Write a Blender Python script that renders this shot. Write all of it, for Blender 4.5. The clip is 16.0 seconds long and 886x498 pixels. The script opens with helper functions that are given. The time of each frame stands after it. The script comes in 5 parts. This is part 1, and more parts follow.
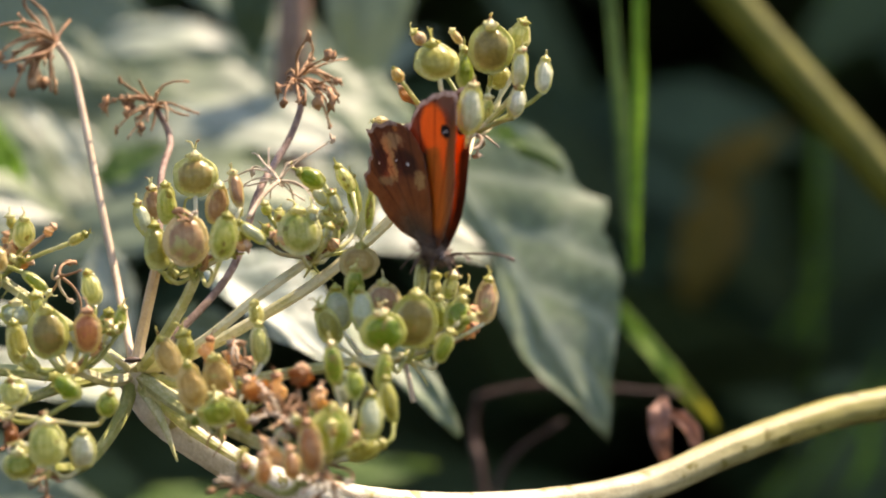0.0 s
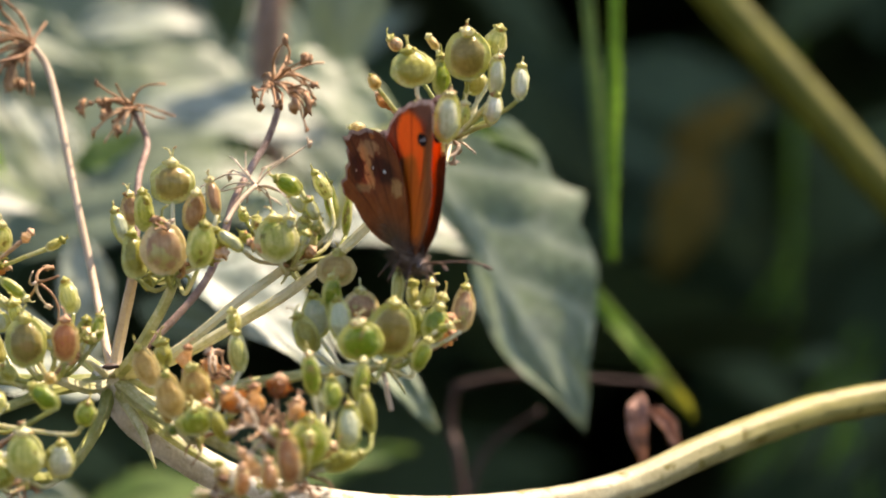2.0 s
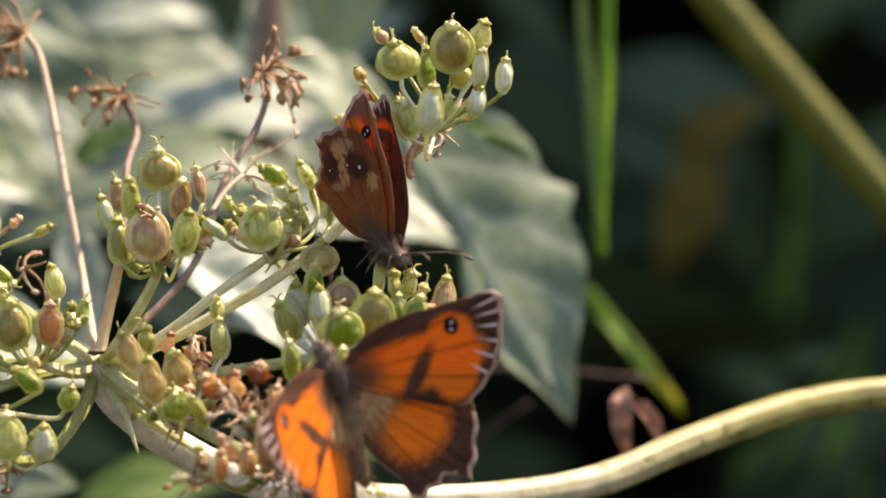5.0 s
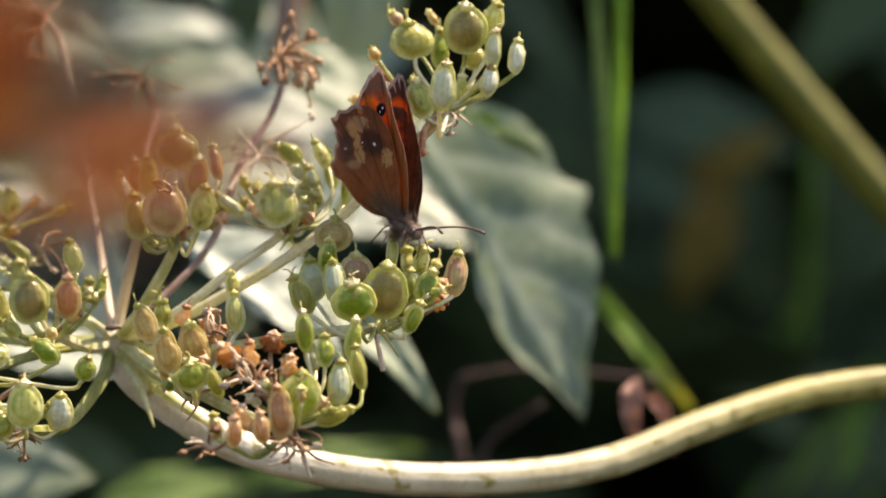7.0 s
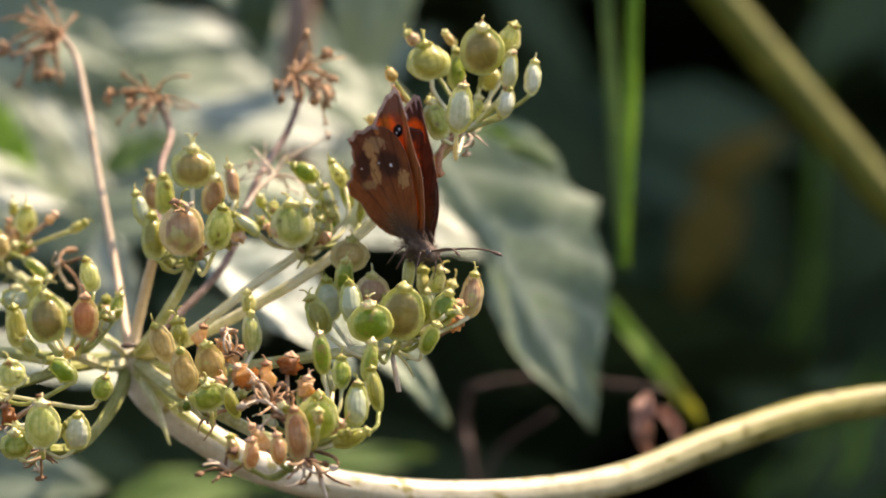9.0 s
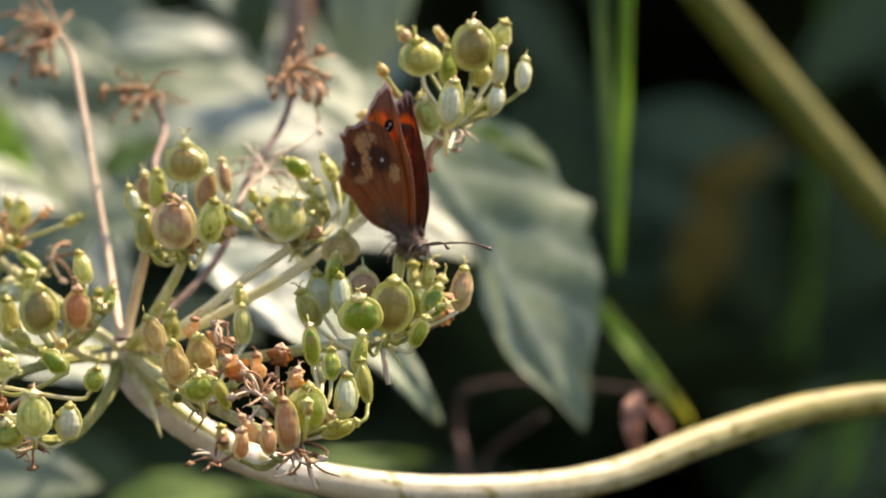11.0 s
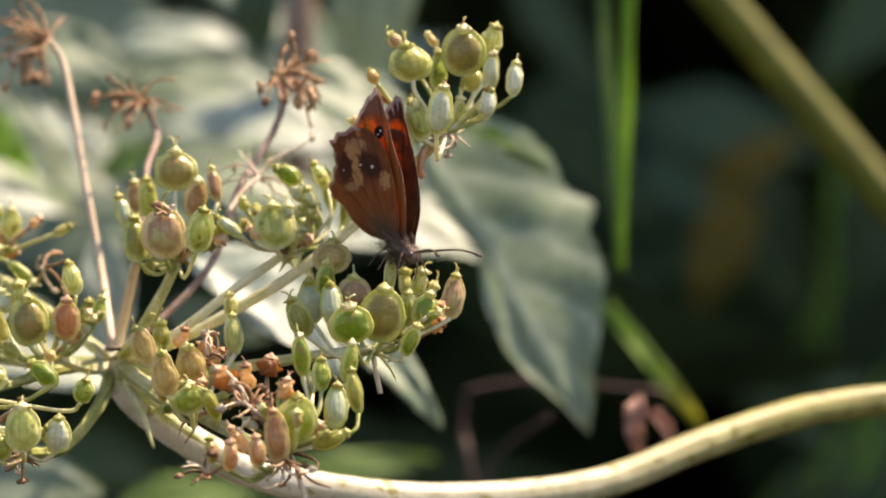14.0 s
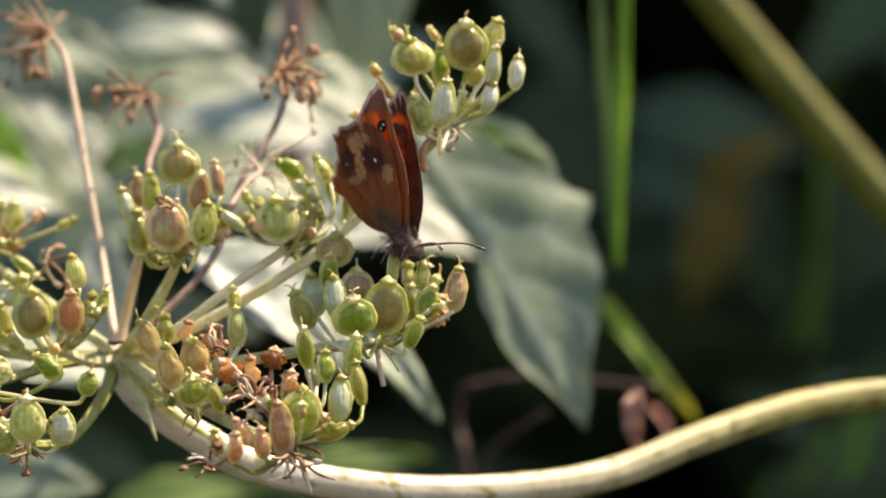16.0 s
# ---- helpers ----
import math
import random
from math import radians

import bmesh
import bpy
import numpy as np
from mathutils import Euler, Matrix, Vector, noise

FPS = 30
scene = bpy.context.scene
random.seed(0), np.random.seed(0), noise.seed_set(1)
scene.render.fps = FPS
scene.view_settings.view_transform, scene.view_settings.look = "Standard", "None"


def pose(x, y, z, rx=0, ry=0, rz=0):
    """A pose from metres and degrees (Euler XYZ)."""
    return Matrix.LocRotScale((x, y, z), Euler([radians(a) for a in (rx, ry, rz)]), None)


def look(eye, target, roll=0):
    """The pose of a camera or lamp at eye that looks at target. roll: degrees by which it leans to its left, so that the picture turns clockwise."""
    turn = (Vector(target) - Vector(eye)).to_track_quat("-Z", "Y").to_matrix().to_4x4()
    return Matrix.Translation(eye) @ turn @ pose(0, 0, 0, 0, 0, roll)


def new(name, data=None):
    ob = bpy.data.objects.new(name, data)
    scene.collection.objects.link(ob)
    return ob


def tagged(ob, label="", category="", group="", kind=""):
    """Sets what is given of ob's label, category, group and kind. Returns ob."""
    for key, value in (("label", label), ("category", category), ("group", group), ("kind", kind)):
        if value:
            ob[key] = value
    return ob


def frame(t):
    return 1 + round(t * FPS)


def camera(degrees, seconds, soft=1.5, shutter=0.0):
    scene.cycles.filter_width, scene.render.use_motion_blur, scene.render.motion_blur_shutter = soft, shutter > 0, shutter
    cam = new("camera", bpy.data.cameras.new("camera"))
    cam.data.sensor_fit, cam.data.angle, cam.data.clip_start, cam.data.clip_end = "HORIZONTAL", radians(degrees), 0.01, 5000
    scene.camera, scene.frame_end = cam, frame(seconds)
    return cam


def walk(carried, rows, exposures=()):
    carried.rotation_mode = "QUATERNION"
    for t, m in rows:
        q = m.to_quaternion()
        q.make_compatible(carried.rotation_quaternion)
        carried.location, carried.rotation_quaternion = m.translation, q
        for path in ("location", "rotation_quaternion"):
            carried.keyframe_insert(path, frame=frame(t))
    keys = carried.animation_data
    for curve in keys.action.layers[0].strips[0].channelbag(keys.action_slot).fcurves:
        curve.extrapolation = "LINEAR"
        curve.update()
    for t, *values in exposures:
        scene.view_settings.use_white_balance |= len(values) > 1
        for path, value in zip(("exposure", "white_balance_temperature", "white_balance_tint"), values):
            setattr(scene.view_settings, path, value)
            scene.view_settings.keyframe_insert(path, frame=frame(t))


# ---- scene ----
H = 0.9          # height of the seed head's middle above the ground
D = 1.0          # distance from which it is filmed

cam = camera(6.0, 16.0, soft=1.9, shutter=0.5)
cam.data.dof.use_dof = True
cam.data.dof.focus_distance = D - 0.020
cam.data.dof.aperture_fstop = 22.0
cam.data.dof.aperture_blades = 7

# seconds, sideways, forward, upward drift of the hand (m), pan, tilt, lean (degrees)
PATH = [
    (0.0, -0.0092, 0.0326, 0.0010, 0.432, -0.029, 0.845),
    (0.5, -0.0132, 0.0336, 0.0088, 0.636, -0.485, 0.801),
    (1.0, -0.0108, 0.0334, 0.0128, 0.587, -0.697, 0.904),
    (1.5, -0.0161, 0.0304, 0.0165, 0.872, -0.806, 0.796),
    (2.0, -0.0090, 0.0321, 0.0150, 0.575, -0.815, 1.057),
    (2.5, -0.0088, 0.0307, 0.0115, 0.586, -0.662, 0.864),
    (3.0, -0.0070, 0.0329, 0.0046, 0.524, -0.288, 0.615),
    (3.5, -0.0040, 0.0325, 0.0078, 0.463, -0.490, 0.572),
    (4.0, 0.0024, 0.0267, 0.0159, 0.159, -0.879, 0.769),
    (4.2, -0.0007, 0.0248, 0.0167, 0.280, -0.915, 0.402),
    (6.3, -0.0000, 0.0098, -0.0066, 0.120, 0.206, 0.115),
    (6.5, 0.0014, 0.0058, -0.0097, 0.009, 0.368, -0.164),
    (6.6, 0.0013, 0.0058, -0.0086, -0.019, 0.278, 0.001),
    (7.0, 0.0015, 0.0064, -0.0080, -0.010, 0.320, -0.079),
    (7.5, 0.0082, 0.0063, -0.0083, -0.317, 0.391, 0.104),
    (8.0, 0.0063, 0.0063, -0.0072, -0.171, 0.286, 0.071),
    (8.5, -0.0014, 0.0074, 0.0008, 0.089, -0.067, -0.189),
    (9.0, -0.0031, 0.0030, 0.0015, 0.147, -0.090, -0.308),
    (11.5, 0.0005, -0.0044, -0.0065, 0.017, 0.329, -0.631),
    (12.0, -0.0001, -0.0012, -0.0005, 0.049, 0.028, -0.507),
    (12.5, 0.0022, -0.0014, -0.0077, -0.088, 0.414, -0.286),
    (13.0, 0.0013, -0.0038, -0.0030, -0.098, 0.194, -0.357),
    (13.5, 0.0017, -0.0014, -0.0043, -0.106, 0.266, -0.424),
    (14.0, 0.0104, 0.0040, 0.0001, -0.510, 0.001, -0.066),
    (14.5, 0.0039, 0.0014, 0.0003, -0.157, 0.008, -0.143),
    (15.0, 0.0000, -0.0000, -0.0000, -0.000, -0.000, -0.000),
    (15.5, -0.0008, 0.0038, -0.0043, 0.053, 0.209, -0.394),
    (16.0, 0.0049, 0.0004, -0.0022, -0.209, 0.089, -0.064)
]


def held(x, y, z, pan, tilt, lean):
    return pose(x, y - D, z + H, 90 + tilt, 0, -pan) @ pose(0, 0, 0, 0, 0, -lean)


walk(cam, [(t, held(*row)) for t, *row in ([(0.0, *PATH[0][1:])] + PATH[1:])], exposures=[(0.0, 1.42, 7020, 25), (16.0, 1.42, 7020, 25)])

# ---- light ----
SUN_DIR = Vector((0.46, 0.22, 0.85)).normalized()
world = bpy.data.worlds.new("sky")
scene.world = world
world.use_nodes = True
sky = world.node_tree.nodes.new("ShaderNodeTexSky")
sky.sky_type = "NISHITA"
sky.sun_disc = False
sky.sun_elevation = math.asin(SUN_DIR.z)
sky.sun_rotation = math.atan2(SUN_DIR.x, SUN_DIR.y)
world.node_tree.links.new(sky.outputs[0], world.node_tree.nodes["Background"].inputs[0])
world.node_tree.nodes["Background"].inputs[1].default_value = 0.14
sun = new("sun", bpy.data.lights.new("sun", "SUN"))
sun.data.energy = 5.4
sun.data.angle = radians(0.53)
sun.data.color = (1.0, 0.89, 0.72)
sun.matrix_world = look(SUN_DIR * 5, (0, 0, 0))

# ---- materials ----


def nodes_of(name):
    m = bpy.data.materials.new(name)
    m.use_nodes = True
    t = m.node_tree
    return m, t, t.nodes["Principled BSDF"], t.nodes["Material Output"]


def link(t, a, b):
    t.links.new(a, b)


def noise_node(t, vec, scale, detail=4.0, rough=0.55):
    n = t.nodes.new("ShaderNodeTexNoise")
    n.inputs["Scale"].default_value, n.inputs["Detail"].default_value = scale, detail
    n.inputs["Roughness"].default_value = rough
    link(t, vec, n.inputs["Vector"])
    return n.outputs["Fac"]


def ramp_node(t, fac, stops):
    r = t.nodes.new("ShaderNodeValToRGB")
    e = r.color_ramp.elements
    while len(e) < len(stops):
        e.new(0.5)
    for k, (p, c) in zip(e, stops):
        k.position, k.color = p, (*c, 1)
    link(t, fac, r.inputs[0])
    return r.outputs[0]


def math_node(t, op, a, b=0.5, clamp=False):
    n = t.nodes.new("ShaderNodeMath")
    n.operation, n.use_clamp = op, clamp
    for i, v in enumerate((a, b)):
        if isinstance(v, (int, float)):
            n.inputs[i].default_value = v
        else:
            link(t, v, n.inputs[i])
    return n.outputs[0]


def mix_node(t, fac, a, b, blend="MIX"):
    n = t.nodes.new("ShaderNodeMix")
    n.data_type, n.blend_type = "RGBA", blend
    for sock, v in ((n.inputs[0], fac), (n.inputs[6], a), (n.inputs[7], b)):
        if isinstance(v, (int, float)):
            sock.default_value = v
        elif isinstance(v, tuple):
            sock.default_value = (*v, 1)
        else:
            link(t, v, sock)
    return n.outputs[2]


def finish(t, bsdf, out, colour, through_light=0.0, bump=None, strength=0.3, size=0.0002):
    link(t, colour, bsdf.inputs["Base Color"])
    if bump is not None:
        b = t.nodes.new("ShaderNodeBump")
        b.inputs["Strength"].default_value, b.inputs["Distance"].default_value = strength, size
        link(t, bump, b.inputs["Height"])
        link(t, b.outputs[0], bsdf.inputs["Normal"])
    if through_light > 0:
        tr = t.nodes.new("ShaderNodeBsdfTranslucent")
        link(t, colour, tr.inputs[0])
        mx = t.nodes.new("ShaderNodeMixShader")
        mx.inputs[0].default_value = through_light
        link(t, bsdf.outputs[0], mx.inputs[1])
        link(t, tr.outputs[0], mx.inputs[2])
        link(t, mx.outputs[0], out.inputs[0])


def organic(name, dark, mid, light, patch=400.0, grain=2500.0, rough=0.5, through_light=0.0, bump=0.3, spec=0.4, vary=0.25, spots=None, stripes=0.0, rim=None):
    """Plant matter: patches and grain, with a shift from one object to the next."""
    m, t, bsdf, out = nodes_of(name)
    co = t.nodes.new("ShaderNodeTexCoord").outputs["Object"]
    rnd = t.nodes.new("ShaderNodeObjectInfo").outputs["Random"]
    shift = t.nodes.new("ShaderNodeVectorMath")
    shift.operation = "ADD"
    link(t, co, shift.inputs[0])
    link(t, rnd, shift.inputs[1])
    v = shift.outputs[0]
    a, g = noise_node(t, v, patch, 3), noise_node(t, v, grain, 5)
    f = math_node(t, "ADD", math_node(t, "MULTIPLY", a, 0.7), math_node(t, "MULTIPLY", g, 0.3))
    f = math_node(t, "ADD", f, math_node(t, "MULTIPLY", math_node(t, "SUBTRACT", rnd, 0.5), vary), True)
    c = ramp_node(t, f, [(0.28, dark), (0.5, mid), (0.72, light)])
    if spots:
        s = noise_node(t, v, spots[0], 2)
        c = mix_node(t, ramp_node(t, s, [(0.60, (0, 0, 0)), (0.66, (1, 1, 1))]), c, spots[1])
    if stripes:
        gen = t.nodes.new("ShaderNodeSeparateXYZ")
        link(t, t.nodes.new("ShaderNodeTexCoord").outputs["Generated"], gen.inputs[0])
        across = math_node(t, "ADD", gen.outputs[0], math_node(t, "MULTIPLY", a, 0.05))
        wave = math_node(t, "SINE", math_node(t, "MULTIPLY", across, 31.0), 0.0)
        up = ramp_node(t, gen.outputs[2], [(0.2, (0, 0, 0)), (0.45, (1, 1, 1))])
        line = ramp_node(t, wave, [(0.35, (0, 0, 0)), (0.95, (1, 1, 1))])
        c = mix_node(t, math_node(t, "MULTIPLY", math_node(t, "MULTIPLY", line, up), stripes), c, dark)
    if rim:
        mp = t.nodes.new("ShaderNodeVectorMath")
        mp.operation = "MULTIPLY_ADD"
        mp.inputs[1].default_value, mp.inputs[2].default_value = (2, 0, 2), (-1, 0, -1)
        link(t, t.nodes.new("ShaderNodeTexCoord").outputs["Generated"], mp.inputs[0])
        ln = t.nodes.new("ShaderNodeVectorMath")
        ln.operation = "LENGTH"
        link(t, mp.outputs[0], ln.inputs[0])
        edge = math_node(t, "ADD", ln.outputs["Value"], math_node(t, "MULTIPLY", math_node(t, "SUBTRACT", a, 0.5), 0.3))
        furrow = ramp_node(t, edge, [(0.44, (0, 0, 0)), (0.62, (0.32, 0.32, 0.32)), (0.76, (0, 0, 0))])
        c = mix_node(t, furrow, c, dark)
        c = mix_node(t, ramp_node(t, edge, [(0.64, (0, 0, 0)), (0.92, (0.85, 0.85, 0.85))]), c, rim)
    bsdf.inputs["Roughness"].default_value = rough
    bsdf.inputs["Specular IOR Level"].default_value = spec
    finish(t, bsdf, out, c, through_light, g, bump, 0.00015)
    return m


GREEN = organic("fruit_green", (0.15, 0.24, 0.012), (0.37, 0.41, 0.055), (0.64, 0.63, 0.21), vary=0.5, grain=2200.0, rough=0.3, spec=0.55, bump=0.4, through_light=0.5, spots=(700.0, (0.26, 0.20, 0.05)), stripes=0.24, rim=(0.60, 0.62, 0.22))
PALE = organic("fruit_pale", (0.30, 0.35, 0.17), (0.46, 0.49, 0.29), (0.68, 0.68, 0.52), grain=2200.0, rough=0.34, spec=0.6, bump=0.4, through_light=0.3, stripes=0.24, rim=(0.60, 0.62, 0.34))
OLIVE = organic("fruit_olive", (0.24, 0.235, 0.03), (0.41, 0.39, 0.07), (0.60, 0.55, 0.19), grain=2200.0, rough=0.3, spec=0.55, bump=0.4, through_light=0.46, stripes=0.24, rim=(0.60, 0.60, 0.22))
TAN = organic("fruit_tan", (0.30, 0.20, 0.05), (0.50, 0.37, 0.11), (0.68, 0.56, 0.25), grain=2200.0, rough=0.36, bump=0.4, through_light=0.46, spots=(500.0, (0.42, 0.42, 0.12)), stripes=0.24, rim=(0.64, 0.55, 0.24))
PINK = organic("fruit_pink", (0.22, 0.115, 0.045), (0.36, 0.22, 0.10), (0.50, 0.38, 0.20), grain=2200.0, rough=0.36, bump=0.4, through_light=0.34, spots=(420.0, (0.42, 0.40, 0.14)), stripes=0.24, rim=(0.62, 0.54, 0.26))
BROWN = organic("fruit_brown", (0.34, 0.14, 0.03), (0.62, 0.35, 0.105), (0.86, 0.64, 0.33), rough=0.34, spec=0.6, through_light=0.6, bump=0.9, vary=0.5)
RUST = organic("fruit_rust", (0.30, 0.13, 0.045), (0.50, 0.27, 0.10), (0.70, 0.49, 0.24), grain=2200.0, rough=0.26, spec=0.7, through_light=0.55, bump=0.8, spots=(600.0, (0.46, 0.20, 0.11)), stripes=0.25, rim=(0.66, 0.54, 0.27))
RIM = organic("fruit_rim", (0.44, 0.46, 0.10), (0.58, 0.59, 0.19), (0.78, 0.76, 0.42), rough=0.3, through_light=0.5, bump=1.0, spec=0.6)
RIPE = organic("fruit_ripe", (0.20, 0.165, 0.03), (0.34, 0.28, 0.07), (0.50, 0.44, 0.18), grain=2200.0, rough=0.28, spec=0.6, bump=0.4, through_light=0.46, spots=(420.0, (0.36, 0.25, 0.07)), stripes=0.24, rim=(0.60, 0.58, 0.22))
RIM_TAN = organic("fruit_rim_tan", (0.50, 0.42, 0.14), (0.64, 0.54, 0.23), (0.80, 0.71, 0.43), rough=0.38, through_light=0.55)
CAP = organic("fruit_cap", (0.33, 0.33, 0.05), (0.52, 0.50, 0.13), (0.74, 0.71, 0.36), patch=900.0, spots=(1100.0, (0.40, 0.22, 0.08)), rough=0.34, through_light=0.4, vary=0.5, bump=0.8, spec=0.55)
CAP_DRY = organic("fruit_cap_dry", (0.28, 0.12, 0.05), (0.50, 0.28, 0.12), (0.72, 0.52, 0.32), patch=900.0, rough=0.6, through_light=0.25, vary=0.4, bump=0.8)
STALK = organic("stalk", (0.25, 0.28, 0.05), (0.44, 0.45, 0.14), (0.70, 0.67, 0.40), patch=420.0, rough=0.30, through_light=0.32, vary=0.5, bump=0.6, spec=0.55)
RAY = organic("ray", (0.28, 0.31, 0.08), (0.50, 0.50, 0.21), (0.76, 0.73, 0.47), patch=420.0, rough=0.32, through_light=0.3, vary=0.45, bump=0.6, spec=0.5)
DRY_RAY = organic("dry_ray", (0.11, 0.065, 0.045), (0.25, 0.17, 0.12), (0.46, 0.36, 0.28), patch=500.0, rough=0.7, through_light=0.1, bump=0.7)
STEM = organic("stem", (0.44, 0.40, 0.26), (0.67, 0.62, 0.47), (0.84, 0.79, 0.67), spec=0.3, patch=220.0, rough=0.46, through_light=0.06, bump=0.9, spots=(380.0, (0.30, 0.26, 0.08)))


def tint_towards(m, x0, x1, colour, axis=0):
    """Lets a material turn to another tint along one axis."""
    t = m.node_tree
    co = t.nodes.new("ShaderNodeSeparateXYZ")
    link(t, t.nodes.new("ShaderNodeTexCoord").outputs["Object"], co.inputs[0])
    mr = t.nodes.new("ShaderNodeMapRange")
    mr.inputs["From Min"].default_value, mr.inputs["From Max"].default_value = x0, x1
    link(t, co.outputs[axis], mr.inputs["Value"])
    for sock in (t.nodes["Principled BSDF"].inputs["Base Color"], t.nodes["Translucent BSDF"].inputs["Color"]):
        c = mix_node(t, mr.outputs[0], sock.links[0].from_socket, mix_node(t, 1.0, sock.links[0].from_socket, colour, "MULTIPLY"))
        link(t, c, sock)


# Yellow-green pigment towards the far end; the tint also carries dimmer light there.
tint_towards(STEM, -0.024, 0.042, (0.37, 0.37, 0.13))
DRY = organic("dry_stalk", (0.13, 0.06, 0.022), (0.29, 0.155, 0.065), (0.50, 0.33, 0.17), patch=500.0, rough=0.7, through_light=0.1, bump=0.7)
OLD_STALK = organic("old_stalk", (0.050, 0.056, 0.004), (0.080, 0.084, 0.006), (0.135, 0.125, 0.016), patch=150.0, rough=0.55, spec=0.2)
STRAW = organic("straw", (0.34, 0.25, 0.14), (0.50, 0.39, 0.25), (0.64, 0.55, 0.39), patch=200.0, rough=0.6, through_light=0.1)
DARK_BIT = organic("dark_bit", (0.015, 0.01, 0.008), (0.04, 0.025, 0.015), (0.08, 0.05, 0.03), rough=0.6)


def leaf_material(name, dark, mid, light, rough=0.42, through_light=0.3, spec=0.5, patch=60.0, veins=0, flush=None):
    m, t, bsdf, out = nodes_of(name)
    co = t.nodes.new("ShaderNodeTexCoord").outputs["Object"]
    a, g = noise_node(t, co, patch, 4), noise_node(t, co, patch * 14, 5)
    w = t.nodes.new("ShaderNodeTexVoronoi")
    w.feature = "DISTANCE_TO_EDGE"
    w.inputs["Scale"].default_value = 420.0
    link(t, co, w.inputs["Vector"])
    net = ramp_node(t, w.outputs["Distance"], [(0.0, (0, 0, 0)), (0.25, (1, 1, 1))])
    f = math_node(t, "ADD", math_node(t, "MULTIPLY", a, 0.7), math_node(t, "MULTIPLY", g, 0.3))
    c = ramp_node(t, f, [(0.3, dark), (0.5, mid), (0.7, light)])
    c = mix_node(t, 0.25, c, net, "MULTIPLY")
    if flush:
        c = mix_node(t, ramp_node(t, noise_node(t, co, patch * 1.1, 2), [(0.52, (0, 0, 0)), (0.66, (0.7, 0.7, 0.7))]), c, flush)
    if veins:
        along, across = t.nodes.new("ShaderNodeAttribute"), t.nodes.new("ShaderNodeAttribute")
        along.attribute_name, across.attribute_name = "leaf_along", "leaf_across"
        phase = math_node(t, "SUBTRACT", math_node(t, "MULTIPLY", along.outputs["Fac"], veins * 3.1416), math_node(t, "MULTIPLY", across.outputs["Fac"], 4.2))
        phase = math_node(t, "ADD", phase, math_node(t, "MULTIPLY", a, 3.0))
        line = ramp_node(t, math_node(t, "ABSOLUTE", math_node(t, "SINE", phase, 0.0), 0.0), [(0.0, (0.34, 0.34, 0.34)), (0.6, (0, 0, 0))])
        rib = ramp_node(t, across.outputs["Fac"], [(0.02, (0.4, 0.4, 0.4)), (0.16, (0, 0, 0))])
        c = mix_node(t, mix_node(t, 1.0, line, rib, "LIGHTEN"), c, tuple(min(0.8, 1.55 * x + 0.03) for x in light))
    bsdf.inputs["Roughness"].default_value = rough
    bsdf.inputs["Specular IOR Level"].default_value = spec
    finish(t, bsdf, out, c, through_light, net, 0.15, 0.0002)
    return m


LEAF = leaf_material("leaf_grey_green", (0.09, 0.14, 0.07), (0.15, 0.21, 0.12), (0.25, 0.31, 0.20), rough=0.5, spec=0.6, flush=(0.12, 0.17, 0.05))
# Paler copy of LEAF for sunlit leaves; part of their brightness is colour.
LEAF_SUN_PALE = leaf_material("leaf_sun_pale", (0.16, 0.21, 0.13), (0.26, 0.31, 0.22), (0.39, 0.43, 0.33), rough=0.5, spec=0.45, veins=5, flush=(0.20, 0.27, 0.10))
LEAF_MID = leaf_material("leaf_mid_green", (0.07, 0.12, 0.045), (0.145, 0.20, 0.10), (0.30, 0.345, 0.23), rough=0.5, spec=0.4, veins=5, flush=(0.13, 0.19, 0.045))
LEAF_GREEN = leaf_material("leaf_green", (0.06, 0.115, 0.025), (0.11, 0.19, 0.04), (0.19, 0.28, 0.07), rough=0.6, spec=0.2)
# Darkened copies of the leaf colour: deep shade is put into the tone.
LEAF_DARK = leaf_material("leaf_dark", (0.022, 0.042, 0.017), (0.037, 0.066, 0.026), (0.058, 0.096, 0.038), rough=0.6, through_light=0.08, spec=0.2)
LEAF_SHADE_TONED = leaf_material("leaf_shade_toned", (0.032, 0.054, 0.023), (0.052, 0.084, 0.034), (0.075, 0.118, 0.046), rough=0.7, through_light=0.1, spec=0.15)
LEAF_YELLOW = leaf_material("leaf_yellow", (0.09, 0.062, 0.006), (0.13, 0.092, 0.009), (0.18, 0.13, 0.014), rough=0.7, spec=0.2)
GRASS = leaf_material("grass_blade", (0.12, 0.24, 0.02), (0.19, 0.37, 0.03), (0.28, 0.47, 0.06), rough=0.6, spec=0.2, through_light=0.5, patch=90.0)
GRASS_TIPPED = leaf_material("grass_blade_yellowing", (0.10, 0.19, 0.02), (0.16, 0.30, 0.03), (0.24, 0.38, 0.05), rough=0.6, spec=0.2, through_light=0.5, patch=90.0)
tint_towards(GRASS_TIPPED, 0.012, 0.020, (1.7, 0.95, 0.8), 1)
TWIG = organic("twig_bark", (0.02, 0.010, 0.006), (0.038, 0.019, 0.012), (0.06, 0.033, 0.02), patch=200.0, rough=0.7)
DEAD = leaf_material("dead_leaf", (0.15, 0.065, 0.035), (0.28, 0.14, 0.085), (0.42, 0.25, 0.17), rough=0.7, through_light=0.2, patch=150.0)
SOIL = organic("soil", (0.015, 0.012, 0.008), (0.03, 0.024, 0.015), (0.055, 0.045, 0.03), patch=6.0, grain=90.0, rough=0.9, bump=1.0)


# ---- helpers for building ----


def mm(x, y, z):
    """A place in millimetres from the middle of the seed head: right, away, up."""
    return Vector((x * 0.001, y * 0.001, z * 0.001 + H))


